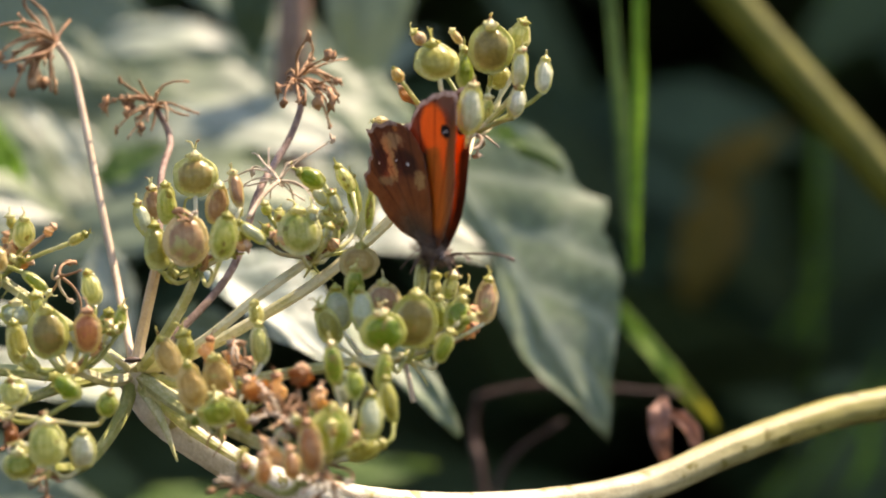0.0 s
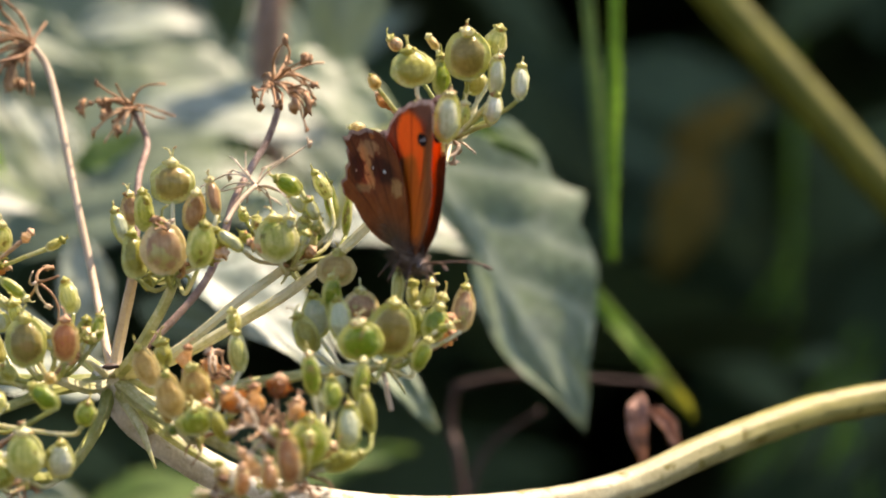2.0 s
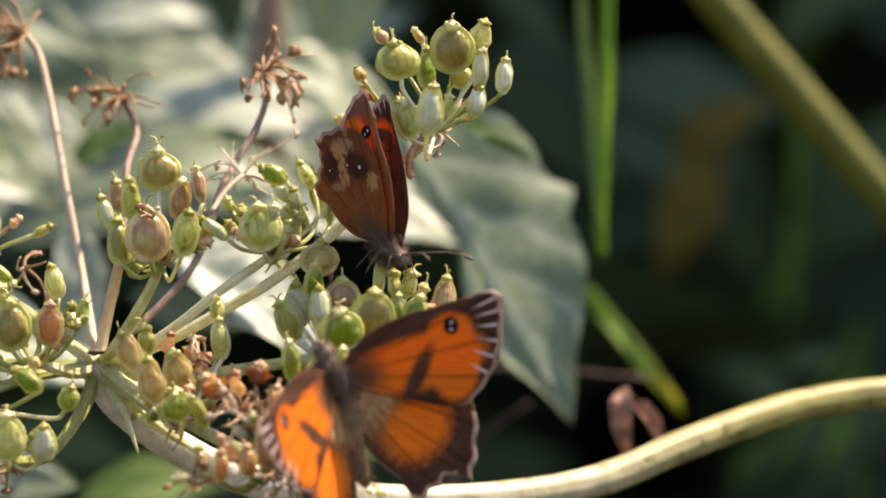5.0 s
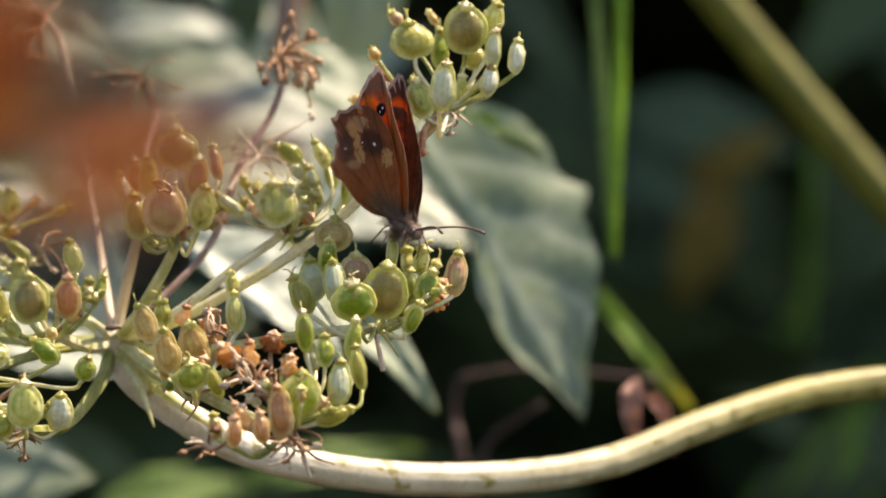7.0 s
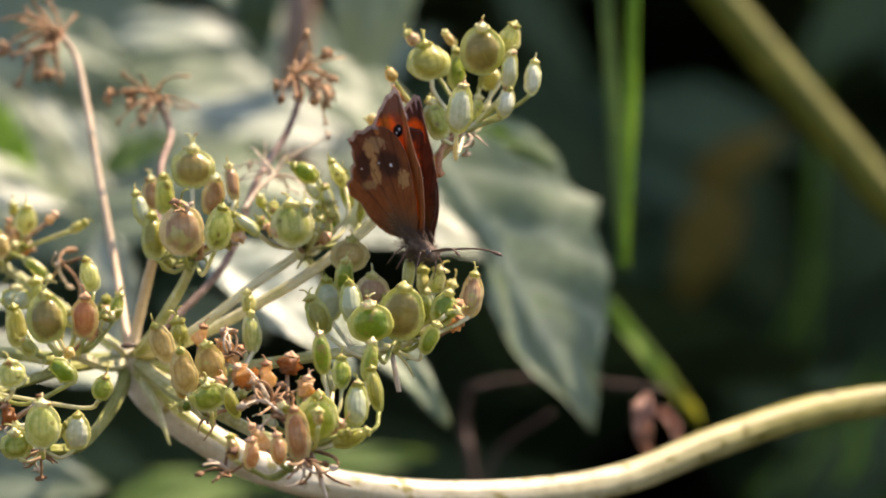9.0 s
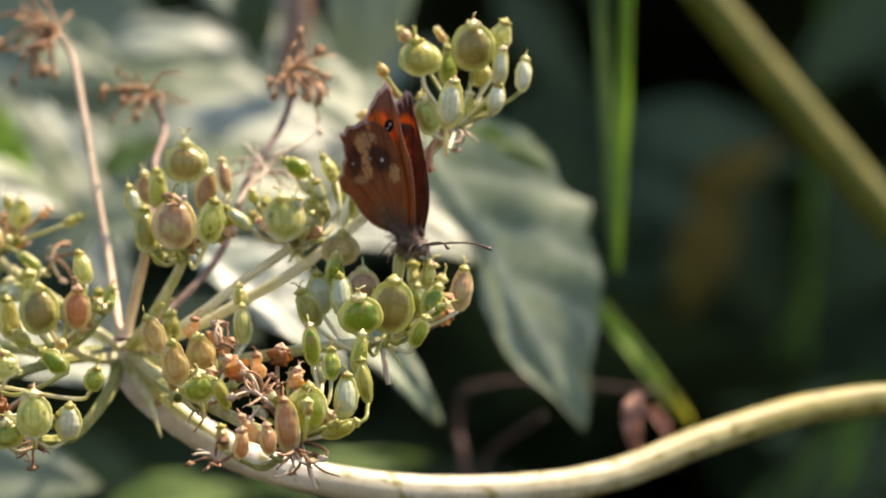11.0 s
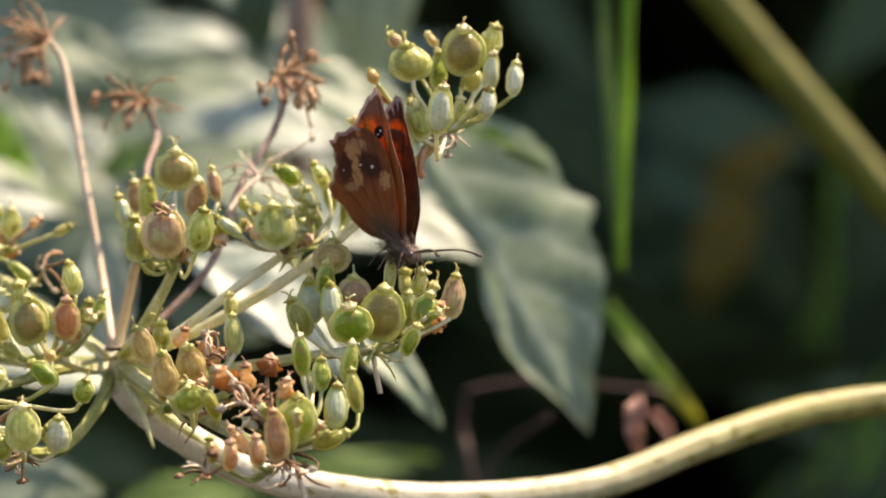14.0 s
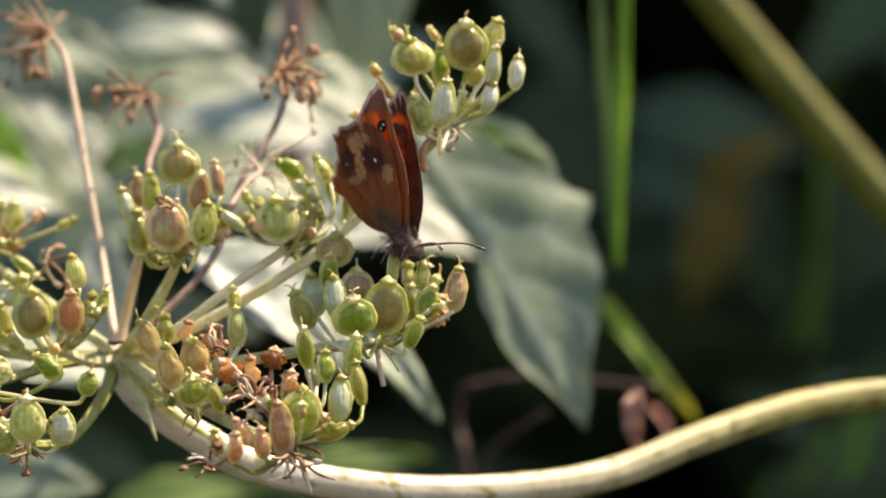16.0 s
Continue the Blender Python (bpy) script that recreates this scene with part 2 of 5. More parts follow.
def part(name, bm, material, parent=None, label="", m=None, smooth=True):
    me = bpy.data.meshes.new(name)
    if smooth:
        for f in bm.faces:
            f.smooth = True
    bm.to_mesh(me)
    bm.free()
    for x in (material if isinstance(material, (list, tuple)) else [material]):
        me.materials.append(x)
    ob = new(name, me)
    ob.parent = parent
    if m is not None:
        ob.matrix_basis = m
    return tagged(ob, label)


def thing(name, label, category, group="", kind="", at=None):
    ob = new(name)
    ob.empty_display_size = 0.005
    if at is not None:
        ob.location = at
    return tagged(ob, label, category, group, kind)


def glide(pts, steps=6):
    """A smooth line through the points."""
    p = [Vector(q) for q in pts]
    if len(p) == 2:
        return [p[0].lerp(p[1], i / steps) for i in range(steps + 1)]
    p = [p[0] * 2 - p[1]] + p + [p[-1] * 2 - p[-2]]
    out = []
    for i in range(1, len(p) - 2):
        a, b, c, d = p[i - 1:i + 3]
        for k in range(steps):
            s = k / steps
            out.append(0.5 * ((2 * b) + (c - a) * s + (2 * a - 5 * b + 4 * c - d) * s * s + (3 * b - a - 3 * c + d) * s ** 3))
    return out + [p[-2]]


def tube_into(bm, pts, r0, r1, sides=8, ribs=0, rib=0.0, wobble=0.0, mid=None, mat_index=0):
    """A tapered, closed tube along a line; radii in metres."""
    n = len(pts)
    rings = []
    side = None
    for i, p in enumerate(pts):
        d = (pts[min(i + 1, n - 1)] - pts[max(i - 1, 0)]).normalized()
        if side is None:
            side = d.orthogonal().normalized()
        side = (side - d * side.dot(d)).normalized()
        up = d.cross(side)
        s = i / (n - 1)
        r = r0 + (r1 - r0) * s
        if mid is not None:
            r = r0 * (1 - s) ** 2 + 2 * mid * s * (1 - s) + r1 * s * s
        ring = []
        for k in range(sides):
            a = 2 * math.pi * k / sides
            q = r * (1 + rib * math.cos(ribs * a)) if ribs else r
            if wobble:
                q *= 1 + wobble * noise.noise(Vector((p.x * 900 + k, p.y * 900, p.z * 900)))
            ring.append(bm.verts.new(p + (side * math.cos(a) + up * math.sin(a)) * q))
        rings.append(ring)
    for a, b in zip(rings, rings[1:]):
        for k in range(sides):
            bm.faces.new((a[k], a[(k + 1) % sides], b[(k + 1) % sides], b[k])).material_index = mat_index
    bm.faces.new(reversed(rings[0])).material_index = mat_index
    bm.faces.new(rings[-1]).material_index = mat_index


def tube(pts, r0, r1, steps=6, **kw):
    bm = bmesh.new()
    tube_into(bm, glide(pts, steps), r0, r1, **kw)
    return bm


def blob_into(bm, c, r, squash=(1, 1, 1), seed=0.0, rough=0.25, detail=1):
    made = bmesh.ops.create_icosphere(bm, subdivisions=detail, radius=1.0)
    for v in made["verts"]:
        k = 1 + rough * noise.noise(v.co * 1.7 + Vector((seed, seed * 2.3, -seed)))
        v.co = Vector((v.co.x * squash[0], v.co.y * squash[1], v.co.z * squash[2])) * r * k + Vector(c)


# ---- the hogweed seed head ----
hogweed = thing("hogweed_seed_head", "green and tan hogweed seed head on a bent pale stem", "plant", at=mm(0, 0, 0))
HOME = Matrix.Translation(-mm(0, 0, 0))
KINDS = {"green": (GREEN, RIM, CAP), "pale": (PALE, RIM, CAP), "olive": (OLIVE, RIM, CAP), "tan": (TAN, RIM_TAN, CAP),
         "pink": (PINK, RIM_TAN, CAP), "ring": (RIPE, RIM, CAP), "rust": (RUST, RIM_TAN, CAP_DRY), "brown": (BROWN, BROWN, CAP_DRY), "dull": (OLIVE, OLIVE, CAP_DRY)}
WORDS = {"ring": "ripe olive-brown fruit with bright rim", "rust": "ripe rust-brown ribbed fruit", "green": "bright green winged fruit", "pale": "pale grey-green winged fruit", "olive": "olive winged fruit with pale rim", "tan": "tan winged fruit with lighter rim",
         "pink": "pinkish tan winged fruit", "brown": "shrivelled orange-brown fruit", "dull": "dull olive fruit with dry top"}


def fruit_mesh(length, width, thick, heart, seed, crumple=0.0):
    """A flat, ribbed fruit with a thin wing round its swollen middle."""
    bm = bmesh.new()
    cols = [-1, -0.93, -0.84, -0.74, -0.6, -0.42, -0.3, -0.14, 0, 0.14, 0.3, 0.42, 0.6, 0.74, 0.84, 0.93, 1]
    rows = 26
    grid = {}
    for j in range(rows + 1):
        v = j / rows
        vv = (0.015 + 0.97 * v) ** (1.0 - 0.3 * heart)
        prof = max(0.0, 1 - abs(2 * vv - 1) ** 2.1) ** (0.5 + 0.15 * heart)
        w = width / 2 * prof
        z = (v - 0.5) * length
        for i, c in enumerate(cols):
            rho = math.hypot(c * prof, 2 * vv - 1)
            hump = max(0.0, 1 - (rho / 0.80) ** 2.4) ** 0.5
            ridge = sum(math.exp(-((c - k) / 0.07) ** 2) for k in (0, -0.36, 0.36)) * 0.16
            h = thick / 2 * (0.13 + 0.87 * hump * (1 + ridge)) * prof ** 0.4
            wav = 1 + 0.05 * noise.noise(Vector((c * 1.5 + seed, v * 3, seed)))
            for sgn in ((1,) if abs(c) == 1 else (1, -1)):
                grid[i, j, sgn] = bm.verts.new((w * c * wav + 0.02 * width * noise.noise(Vector((v * 4, seed, 0))), sgn * (0 if abs(c) == 1 else h) + 0.06 * thick * noise.noise(Vector((c * 2, v * 3, seed + 7))), z + 0.04 * heart * length * (c * c) * (v > 0.6)))
            if abs(c) == 1:
                grid[i, j, -1] = grid[i, j, 1]
    if crumple:
        for v in bm.verts:
            q = v.co / length
            v.co += Vector((noise.noise(q * 3 + Vector((seed, 0, 0))), noise.noise(q * 3 + Vector((0, seed, 0))), noise.noise(q * 3 + Vector((0, 0, seed))))) * width * crumple
            v.co += Vector((noise.noise(q * 9 + Vector((seed, 5, 0))), noise.noise(q * 9 + Vector((5, seed, 0))), 0)) * width * crumple * 0.35
    for j in range(rows):
        for i in range(len(cols) - 1):
            vm = (0.015 + 0.97 * (j + 0.5) / rows) ** (1.0 - 0.3 * heart)
            pm = max(0.0, 1 - abs(2 * vm - 1) ** 2.1) ** 0.5
            rim = math.hypot((cols[i] + cols[i + 1]) / 2 * pm, 2 * vm - 1) > 0.77
            for sgn in (1, -1):
                q = [grid[i, j, sgn], grid[i + 1, j, sgn], grid[i + 1, j + 1, sgn], grid[i, j + 1, sgn]]
                bm.faces.new(q if sgn < 0 else q[::-1]).material_index = int(rim)
    for j in (0, rows):
        ring = [grid[i, j, 1] for i in range(len(cols))] + [grid[i, j, -1] for i in range(len(cols) - 2, 0, -1)]
        bm.faces.new(ring if j else ring[::-1]).material_index = 0
    return bm


def cap_mesh(r, seed, styles=True):
    """The conical, wavy crown on a fruit, with short bent styles."""
    bm = bmesh.new()
    rng = random.Random(seed)
    sides, lobes, turn = 14, rng.choice((4, 5, 6)), rng.uniform(0, 6)
    rings = []
    for rad, z, wav in ((0.8, -0.7, 0.0), (1.0, -0.35, 0.10), (1.16, -0.05, 0.22), (0.9, 0.14, 0.2), (0.62, 0.34, 0.08), (0.36, 0.58, 0.05), (0.15, 0.8, 0.0)):
        ring = []
        for k in range(sides):
            a = 6.2832 * k / sides
            q = r * rad * (1 + wav * math.cos(lobes * a + turn) + 0.4 * noise.noise(Vector((math.cos(a) * 1.6, math.sin(a) * 1.3, z * 2 + seed))))
            ring.append(bm.verts.new((q * math.cos(a), 0.8 * q * math.sin(a), r * (z + wav * 0.8 * noise.noise(Vector((math.cos(a) * 2, math.sin(a) * 2, seed * 1.7)))))))
        rings.append(ring)
    for a, b in zip(rings, rings[1:]):
        for k in range(sides):
            bm.faces.new((a[k], a[(k + 1) % sides], b[(k + 1) % sides], b[k]))
    bm.faces.new(rings[-1])
    for k in range(2):
        a = rng.uniform(0, 6.28)
        blob_into(bm, (r * 0.85 * math.cos(a), r * 0.7 * math.sin(a), r * rng.uniform(-0.1, 0.3)), r * rng.uniform(0.2, 0.34), (1.3, 1, 0.8), seed + k, 0.9, 1)
    if styles:
        for sgn in ((-1, 1), (-1, 1), (1,), (-1,))[seed % 4]:
            e = Vector((sgn * r * rng.uniform(0.2, 1.3), r * rng.uniform(-0.4, 0.4), r * rng.uniform(1.3, 2.2)))
            tube_into(bm, glide([Vector((sgn * r * 0.08, 0, r * 0.6)), Vector((e.x * 0.35, e.y * 0.4, e.z * 0.85)), e], 3), r * 0.16, r * 0.11, sides=5)
    return bm


SEEDS = [0]


def seed(base, middle, length, width, tilt, yaw, kind, thick=0.42, heart=0.3, lean=0, cap=1.0, sag=0.25, bow=None):
    """A fruit on its stalk: place, length and width in mm, tilt of its tip to the right, turn about its length."""
    SEEDS[0] += 1
    n = SEEDS[0]
    body, rim, top = KINDS[kind]
    lean = lean + (n * 37 % 31) - 15
    m = Matrix.Translation(middle) @ pose(0, 0, 0, 0, tilt, 0) @ pose(0, 0, 0, lean, 0, yaw + ((n * 53 % 37) - 18) * (0.4 if width > 0.7 * length else 1.0))
    le, wi = length * 0.001, width * 0.001
    ob = part("fruit", fruit_mesh(le, wi, max(wi * thick, 0.0011), heart, n * 1.37, 0.30 if kind == "brown" else 0.03 if width > 4 else 0.07), [body, rim], hogweed, WORDS[kind], HOME @ m)
    r = (0.085 * wi + 0.00042) * cap
    part("fruit_crown", cap_mesh(r, n, n % 4 != 0), top, ob, "", Matrix.Translation((0, 0, le * 0.5 + r * 0.05)) @ pose(0, 0, 0, 0, 0, n * 40))
    foot = m @ Vector((0, 0, -le * 0.49))
    if base is not None:
        down = (m.to_3x3() @ Vector((0, 0, -1)))
        mid = base.lerp(foot, 0.55) + down * (foot - base).length * sag
        if bow is not None:
            mid = bow
        bm = tube([base - mm(0, 0, 0), mid - mm(0, 0, 0), foot - mm(0, 0, 0)], 0.00024, 0.00027, 5, sides=7, wobble=0.2)
        part("fruit_stalk", bm, STALK if kind != "brown" else DRY, hogweed)
    return ob


def ray(pts, r0=0.0007, r1=0.0006, material=None, name="ray", label="", sides=24, ribs=6, rib=0.12):
    return part(name, tube([p - mm(0, 0, 0) for p in pts], r0, r1, 8, sides=sides, ribs=ribs, rib=rib, wobble=0.08), material or RAY, hogweed, label)


def bracts(base, n, size, seed, material=None):
    """Thin bracts that hang about the foot of an umbellet."""
    rng = random.Random(seed)
    for k in range(n):
        a = rng.uniform(0, 6.28)
        e = Vector((math.cos(a), math.sin(a), rng.uniform(-1.0, -0.2))) * size * 0.001 * rng.uniform(0.5, 1.0)
        b = base - mm(0, 0, 0)
        k1 = Vector((rng.uniform(-1, 1), rng.uniform(-1, 1), rng.uniform(-0.2, 1))) * size * 0.00022
        bm = tube([b, b + e * 0.45 + k1, b + e * 0.8 + k1 * 0.6, b + e - k1 * 0.8], 0.00026, 0.00009, 4, sides=6, wobble=0.3)
        part("bract", bm, material or STALK, hogweed)


HUB = mm(-37.8, 14.0, -13.5)
# stem and hub
ray([HUB, mm(-35.6, 13.0, -17.6), mm(-30.7, 12.0, -21.5), mm(-24.0, 13.0, -25.5), mm(-15.2, 16.0, -28.2), mm(-3.0, 22.0, -29.9), mm(10.7, 30.0, -29.8), mm(21.9, 38.0, -28.1), mm(32.6, 46.0, -24.1), mm(42.7, 54.0, -20.9), mm(50.7, 60.0, -19.3), mm(61.0, 66.0, -18.9), mm(80.6, 80.0, -23.0), mm(112.5, 110.0, -41.5), mm(139.6, 150.0, -89.1)],
    0.0020, 0.0019, STEM, "stem", "pale bent ribbed main stem", sides=36, ribs=9, rib=0.022)
bmh = bmesh.new()
blob_into(bmh, HUB - mm(0, 0, 0), 0.0022, (1.2, 1, 0.8), 3.0, 0.3, 3)
part("hub", bmh, STEM, hogweed, "swollen node where the rays meet")
bmh = bmesh.new()
blob_into(bmh, mm(-37.9, 10.0, -11.8) - mm(0, 0, 0), 0.0007, (1.5, 1, 0.5), 5.0, 0.4, 2)
part("dark_scale", bmh, DARK_BIT, hogweed, "small dark withered scale")
ray([HUB, mm(-34.6, 8.0, -18.8), mm(-32.8, 6.0, -23.5)], 0.0009, 0.00012, STALK, "bract", ribs=0)
ray([HUB, mm(-40.0, 8.0, -11.4), mm(-42.1, 10.0, -10.1)], 0.0005, 0.0001, STALK, "bract", ribs=0)
ray([mm(-36.4, 11.0, -15.1), mm(-31.3, 8.0, -19.8), mm(-25.9, 8.0, -23.5)], 0.0009, 0.0004, STALK, "ray")

# topmost umbellet
T = mm(1.9, 0.0, 13.6)
ray([HUB, mm(-30.7, 10.0, -11.1), mm(-22.5, 7.0, -6.7), mm(-16.1, 5.0, -2.8), mm(-9.0, 4.0, 2.9), mm(-1.6, 2.0, 10.4), T], 0.00062, 0.00052)
seed(T, mm(-2.4, -2.0, 21.9), 4.3, 5.3, -8, 15, "olive", bow=mm(-1.5, -2.0, 18.1))
seed(T, mm(0.9, 4.0, 21.0), 4.7, 2.9, 4, 30, "green")
seed(T, mm(3.9, 0.0, 23.3), 5.7, 5.3, 0, 0, "ring", heart=0.1, bow=mm(3.6, 2.0, 18.8))
seed(T, mm(7.2, 2.0, 24.7), 3.7, 3.1, 14, 25, "green", bow=mm(6.4, 4.0, 20.2))
seed(T, mm(7.2, -2.0, 20.9), 4.7, 2.0, 4, 20, "pale", thick=0.8, bow=mm(5.2, 0.0, 16.8))
seed(T, mm(9.9, 0.0, 20.1), 4.1, 2.1, 10, 10, "pale", thick=0.8, bow=mm(7.8, 0.0, 16.8))
seed(T, mm(5.0, 5.0, 20.1), 2.9, 2.7, -5, 10, "olive")
seed(T, mm(6.7, -2.0, 17.1), 3.6, 2.3, 10, 20, "pale", thick=0.8, bow=mm(4.9, 0.0, 15.0))
seed(T, mm(3.3, 1.0, 16.1), 3.7, 1.9, 4, 20, "green", thick=0.8)
seed(T, mm(1.3, -13.0, 16.2), 6.0, 3.1, 6, 15, "pale", thick=0.7)
seed(T, mm(-1.3, -2.0, 15.0), 4.7, 3.3, -12, 10, "green", heart=0.0)
seed(T, mm(-6.8, 0.0, 20.5), 1.9, 1.4, -30, 0, "tan", thick=1.0, cap=0.5, bow=mm(-3.3, 2.0, 16.1))
seed(T, mm(-8.8, 9.0, 15.2), 1.9, 1.5, -80, 0, "tan", thick=1.0, cap=0.5, bow=mm(-3.3, 6.0, 14.3))
seed(T, mm(-5.6, 6.0, 18.2), 2.7, 1.1, -40, 0, "brown", thick=1.0, cap=0.6)
seed(T, mm(-4.3, 8.0, 24.9), 2.0, 1.6, -40, 0, "pink", thick=0.9)
seed(T, mm(0.1, 9.0, 24.9), 2.0, 1.1, -30, 0, "tan", thick=0.8, bow=mm(1.0, 9.0, 19.0))
bracts(T, 3, 3.2, 11, STRAW)
ray([T, mm(-0.6, -2.0, 11.9), mm(-1.1, -3.0, 9.4), mm(-0.7, -3.0, 8.5)], 0.0003, 0.0005, DRY, "withered_stalk", ribs=0)
# umbellet above the hub
L = mm(-29.9, 2.0, -1.4)
ray([HUB, mm(-35.2, 8.0, -10.7), mm(-31.8, 4.0, -5.3), L], 0.0007, 0.00055)
ray([HUB, mm(-37.0, 14.0, -9.4), mm(-35.5, 10.0, -3.3), mm(-34.8, 8.0, -0.9)], 0.0007, 0.00055, STRAW)
seed(L, mm(-30.3, 6.0, 9.3), 4.8, 5.3, 0, 5, "ring", heart=0.1)
seed(L, mm(-31.2, -4.0, 1.9), 6.0, 5.2, -4, 0, "pink", heart=0.1)
seed(L, mm(-26.8, -8.0, 2.2), 5.1, 3.3, 8, 20, "green")
seed(L, mm(-27.8, 4.0, 6.0), 4.7, 2.8, 5, 10, "pink")
seed(L, mm(-25.5, 2.0, 7.6), 4.3, 1.7, -8, 30, "pink", thick=0.8)
seed(L, mm(-34.6, -2.0, 1.1), 5.3, 3.1, -4, 15, "olive")
seed(L, mm(-36.4, 4.0, 4.4), 4.1, 2.1, -14, 20, "pale", thick=0.8)
seed(L, mm(-33.6, 8.0, 6.1), 4.7, 2.5, -6, 20, "green")
seed(L, mm(-35.4, 14.0, 6.2), 4.0, 2.4, -10, 20, "pink")
seed(L, mm(-33.2, 0.0, -2.1), 1.6, 1.5, 170, 0, "olive", thick=1.0, cap=0.4)
bracts(L, 3, 3.6, 12)
# green umbellet beside it
G = mm(-16.9, 4.0, -0.3)
ray([HUB, mm(-30.5, 6.0, -10.2), mm(-23.1, 4.0, -4.6), G], 0.0006, 0.0005)
seed(G, mm(-18.3, 0.0, 2.6), 5.3, 5.2, -6, 0, "green", heart=0.1)
seed(G, mm(-15.4, 2.0, 2.5), 5.1, 4.2, 10, 40, "green")
seed(G, mm(-23.7, 0.0, 2.7), 3.9, 1.6, -52, 10, "pale", thick=0.8, bow=mm(-20.4, 2.0, 0.2))
seed(G, mm(-22.1, 6.0, 5.4), 1.5, 1.3, -20, 0, "green", thick=1.0)
seed(G, mm(-20.7, 4.0, 4.5), 1.5, 1.2, 10, 0, "olive", thick=1.0)
seed(G, mm(-20.6, 0.0, 1.9), 2.0, 1.1, -50, 0, "brown", thick=0.8)
seed(G, mm(-16.8, 4.0, 8.9), 3.3, 2.3, -62, 0, "green", thick=0.7, bow=mm(-12.9, 4.0, 2.8))
seed(G, mm(-13.0, 6.0, 8.7), 3.6, 1.7, -30, 0, "green", thick=0.8, bow=mm(-12.1, 4.0, 3.4))
seed(G, mm(-12.0, 8.0, 6.8), 4.7, 1.6, -6, 0, "green", thick=0.8, bow=mm(-12.9, 6.0, 1.4))
seed(G, mm(-14.2, 2.0, 6.0), 2.7, 1.5, -20, 0, "pale", thick=0.9)
seed(G, mm(-15.9, 6.0, 6.8), 2.7, 1.6, -40, 0, "pale", thick=0.8)
seed(G, mm(-10.2, 8.0, 5.1), 4.7, 1.1, 6, 0, "green", thick=0.9, bow=mm(-12.0, 6.0, 0.7))
seed(G, mm(-13.9, 8.0, 2.9), 4.0, 1.7, 12, 10, "green", thick=0.8)
bracts(G, 3, 3.6, 13)
# umbellet under the perched butterfly
M = mm(-6.6, -12.0, -11.7)
ray([HUB, mm(-30.6, 8.0, -14.8), mm(-21.6, -2.0, -13.7), mm(-12.9, -9.0, -12.3), M], 0.00068, 0.00055)
seed(M, mm(-5.3, -16.0, -7.6), 6.4, 5.3, 4, 0, "ring", heart=0.1)
seed(M, mm(-8.9, -21.0, -8.6), 4.5, 5.2, -8, 0, "green", heart=0.4)
seed(M, mm(-11.2, -14.0, -6.4), 4.9, 2.9, -6, 15, "pale", thick=0.6)
seed(M, mm(-8.8, -7.0, -5.2), 4.0, 4.3, 0, 0, "pink", heart=0.1)
seed(M, mm(-13.9, -3.0, -6.2), 5.1, 3.2, -8, 10, "pale")
seed(M, mm(-15.1, -11.0, -8.0), 4.8, 2.8, -24, 10, "olive")
seed(M, mm(-12.1, -9.0, -3.4), 4.1, 2.5, 0, 10, "green")
seed(M, mm(-11.5, -3.0, -0.9), 3.9, 4.7, 6, 0, "tan", heart=0.0)
seed(M, mm(-0.5, -12.0, -7.1), 4.1, 3.1, 20, 10, "green")
seed(M, mm(2.8, -9.0, -5.5), 5.2, 2.7, 8, 10, "pink", thick=0.8, bow=mm(-0.3, -11.0, -9.5))
seed(M, mm(-2.1, -15.0, -10.5), 3.9, 2.1, 24, 10, "green", thick=0.8, bow=mm(-3.6, -14.0, -12.9))
seed(M, mm(-2.8, -6.0, -7.0), 4.3, 2.7, 8, 20, "green")
seed(M, mm(-4.6, -8.0, -3.0), 4.4, 1.5, 4, 0, "olive", thick=0.9)
seed(M, mm(-2.9, -3.0, -3.9), 2.9, 1.9, 0, 20, "olive", thick=0.8, cap=1.4)
seed(M, mm(-1.2, -5.0, -3.9), 2.9, 1.9, 14, 20, "green", thick=0.8, cap=1.4)
seed(M, mm(0.0, -4.0, -5.3), 2.7, 1.6, 24, 20, "pale", thick=0.8, cap=1.4)
bracts(M, 3, 3.6, 14)
ray([M, mm(-6.2, -14.0, -13.5), mm(-5.9, -14.0, -15.2), mm(-5.6, -14.0, -16.7)], 0.0003, 0.0003, STRAW, "withered_stalk", ribs=0)
# lower front umbellet, half withered
B = mm(-15.8, -30.0, -23.0)
ray([HUB, mm(-31.1, 2.0, -17.3), mm(-23.3, -14.0, -21.0), mm(-18.5, -24.0, -22.8), B], 0.0008, 0.0006)
seed(B, mm(-14.8, -31.0, -19.5), 5.5, 5.1, 2, 0, "green", heart=0.6)
seed(B, mm(-16.0, -28.0, -18.3), 4.7, 2.7, -14, 20, "green")
seed(B, mm(-10.4, -29.0, -18.0), 5.1, 2.8, 2, 15, "pale", thick=0.7, bow=mm(-11.5, -30.0, -21.9))
seed(B, mm(-8.3, -27.0, -16.3), 5.2, 1.7, -10, 0, "olive", thick=0.8, bow=mm(-8.8, -29.0, -21.0))
seed(B, mm(-9.0, -25.0, -13.0), 4.8, 2.3, 6, 15, "green", thick=0.7, bow=mm(-9.4, -26.0, -18.4))
seed(B, mm(-14.5, -26.0, -12.2), 4.9, 2.0, -8, 10, "green", thick=0.7, bow=mm(-13.8, -27.0, -18.1))
seed(B, mm(-12.2, -26.0, -14.4), 3.7, 2.4, 4, 10, "green", thick=0.7, bow=mm(-12.6, -28.0, -18.8))
seed(B, mm(-13.7, -24.0, -15.1), 3.3, 1.7, -16, 10, "pale", thick=0.7)
seed(B, mm(-11.1, -31.0, -21.7), 4.4, 1.9, 68, 0, "olive", thick=0.8)
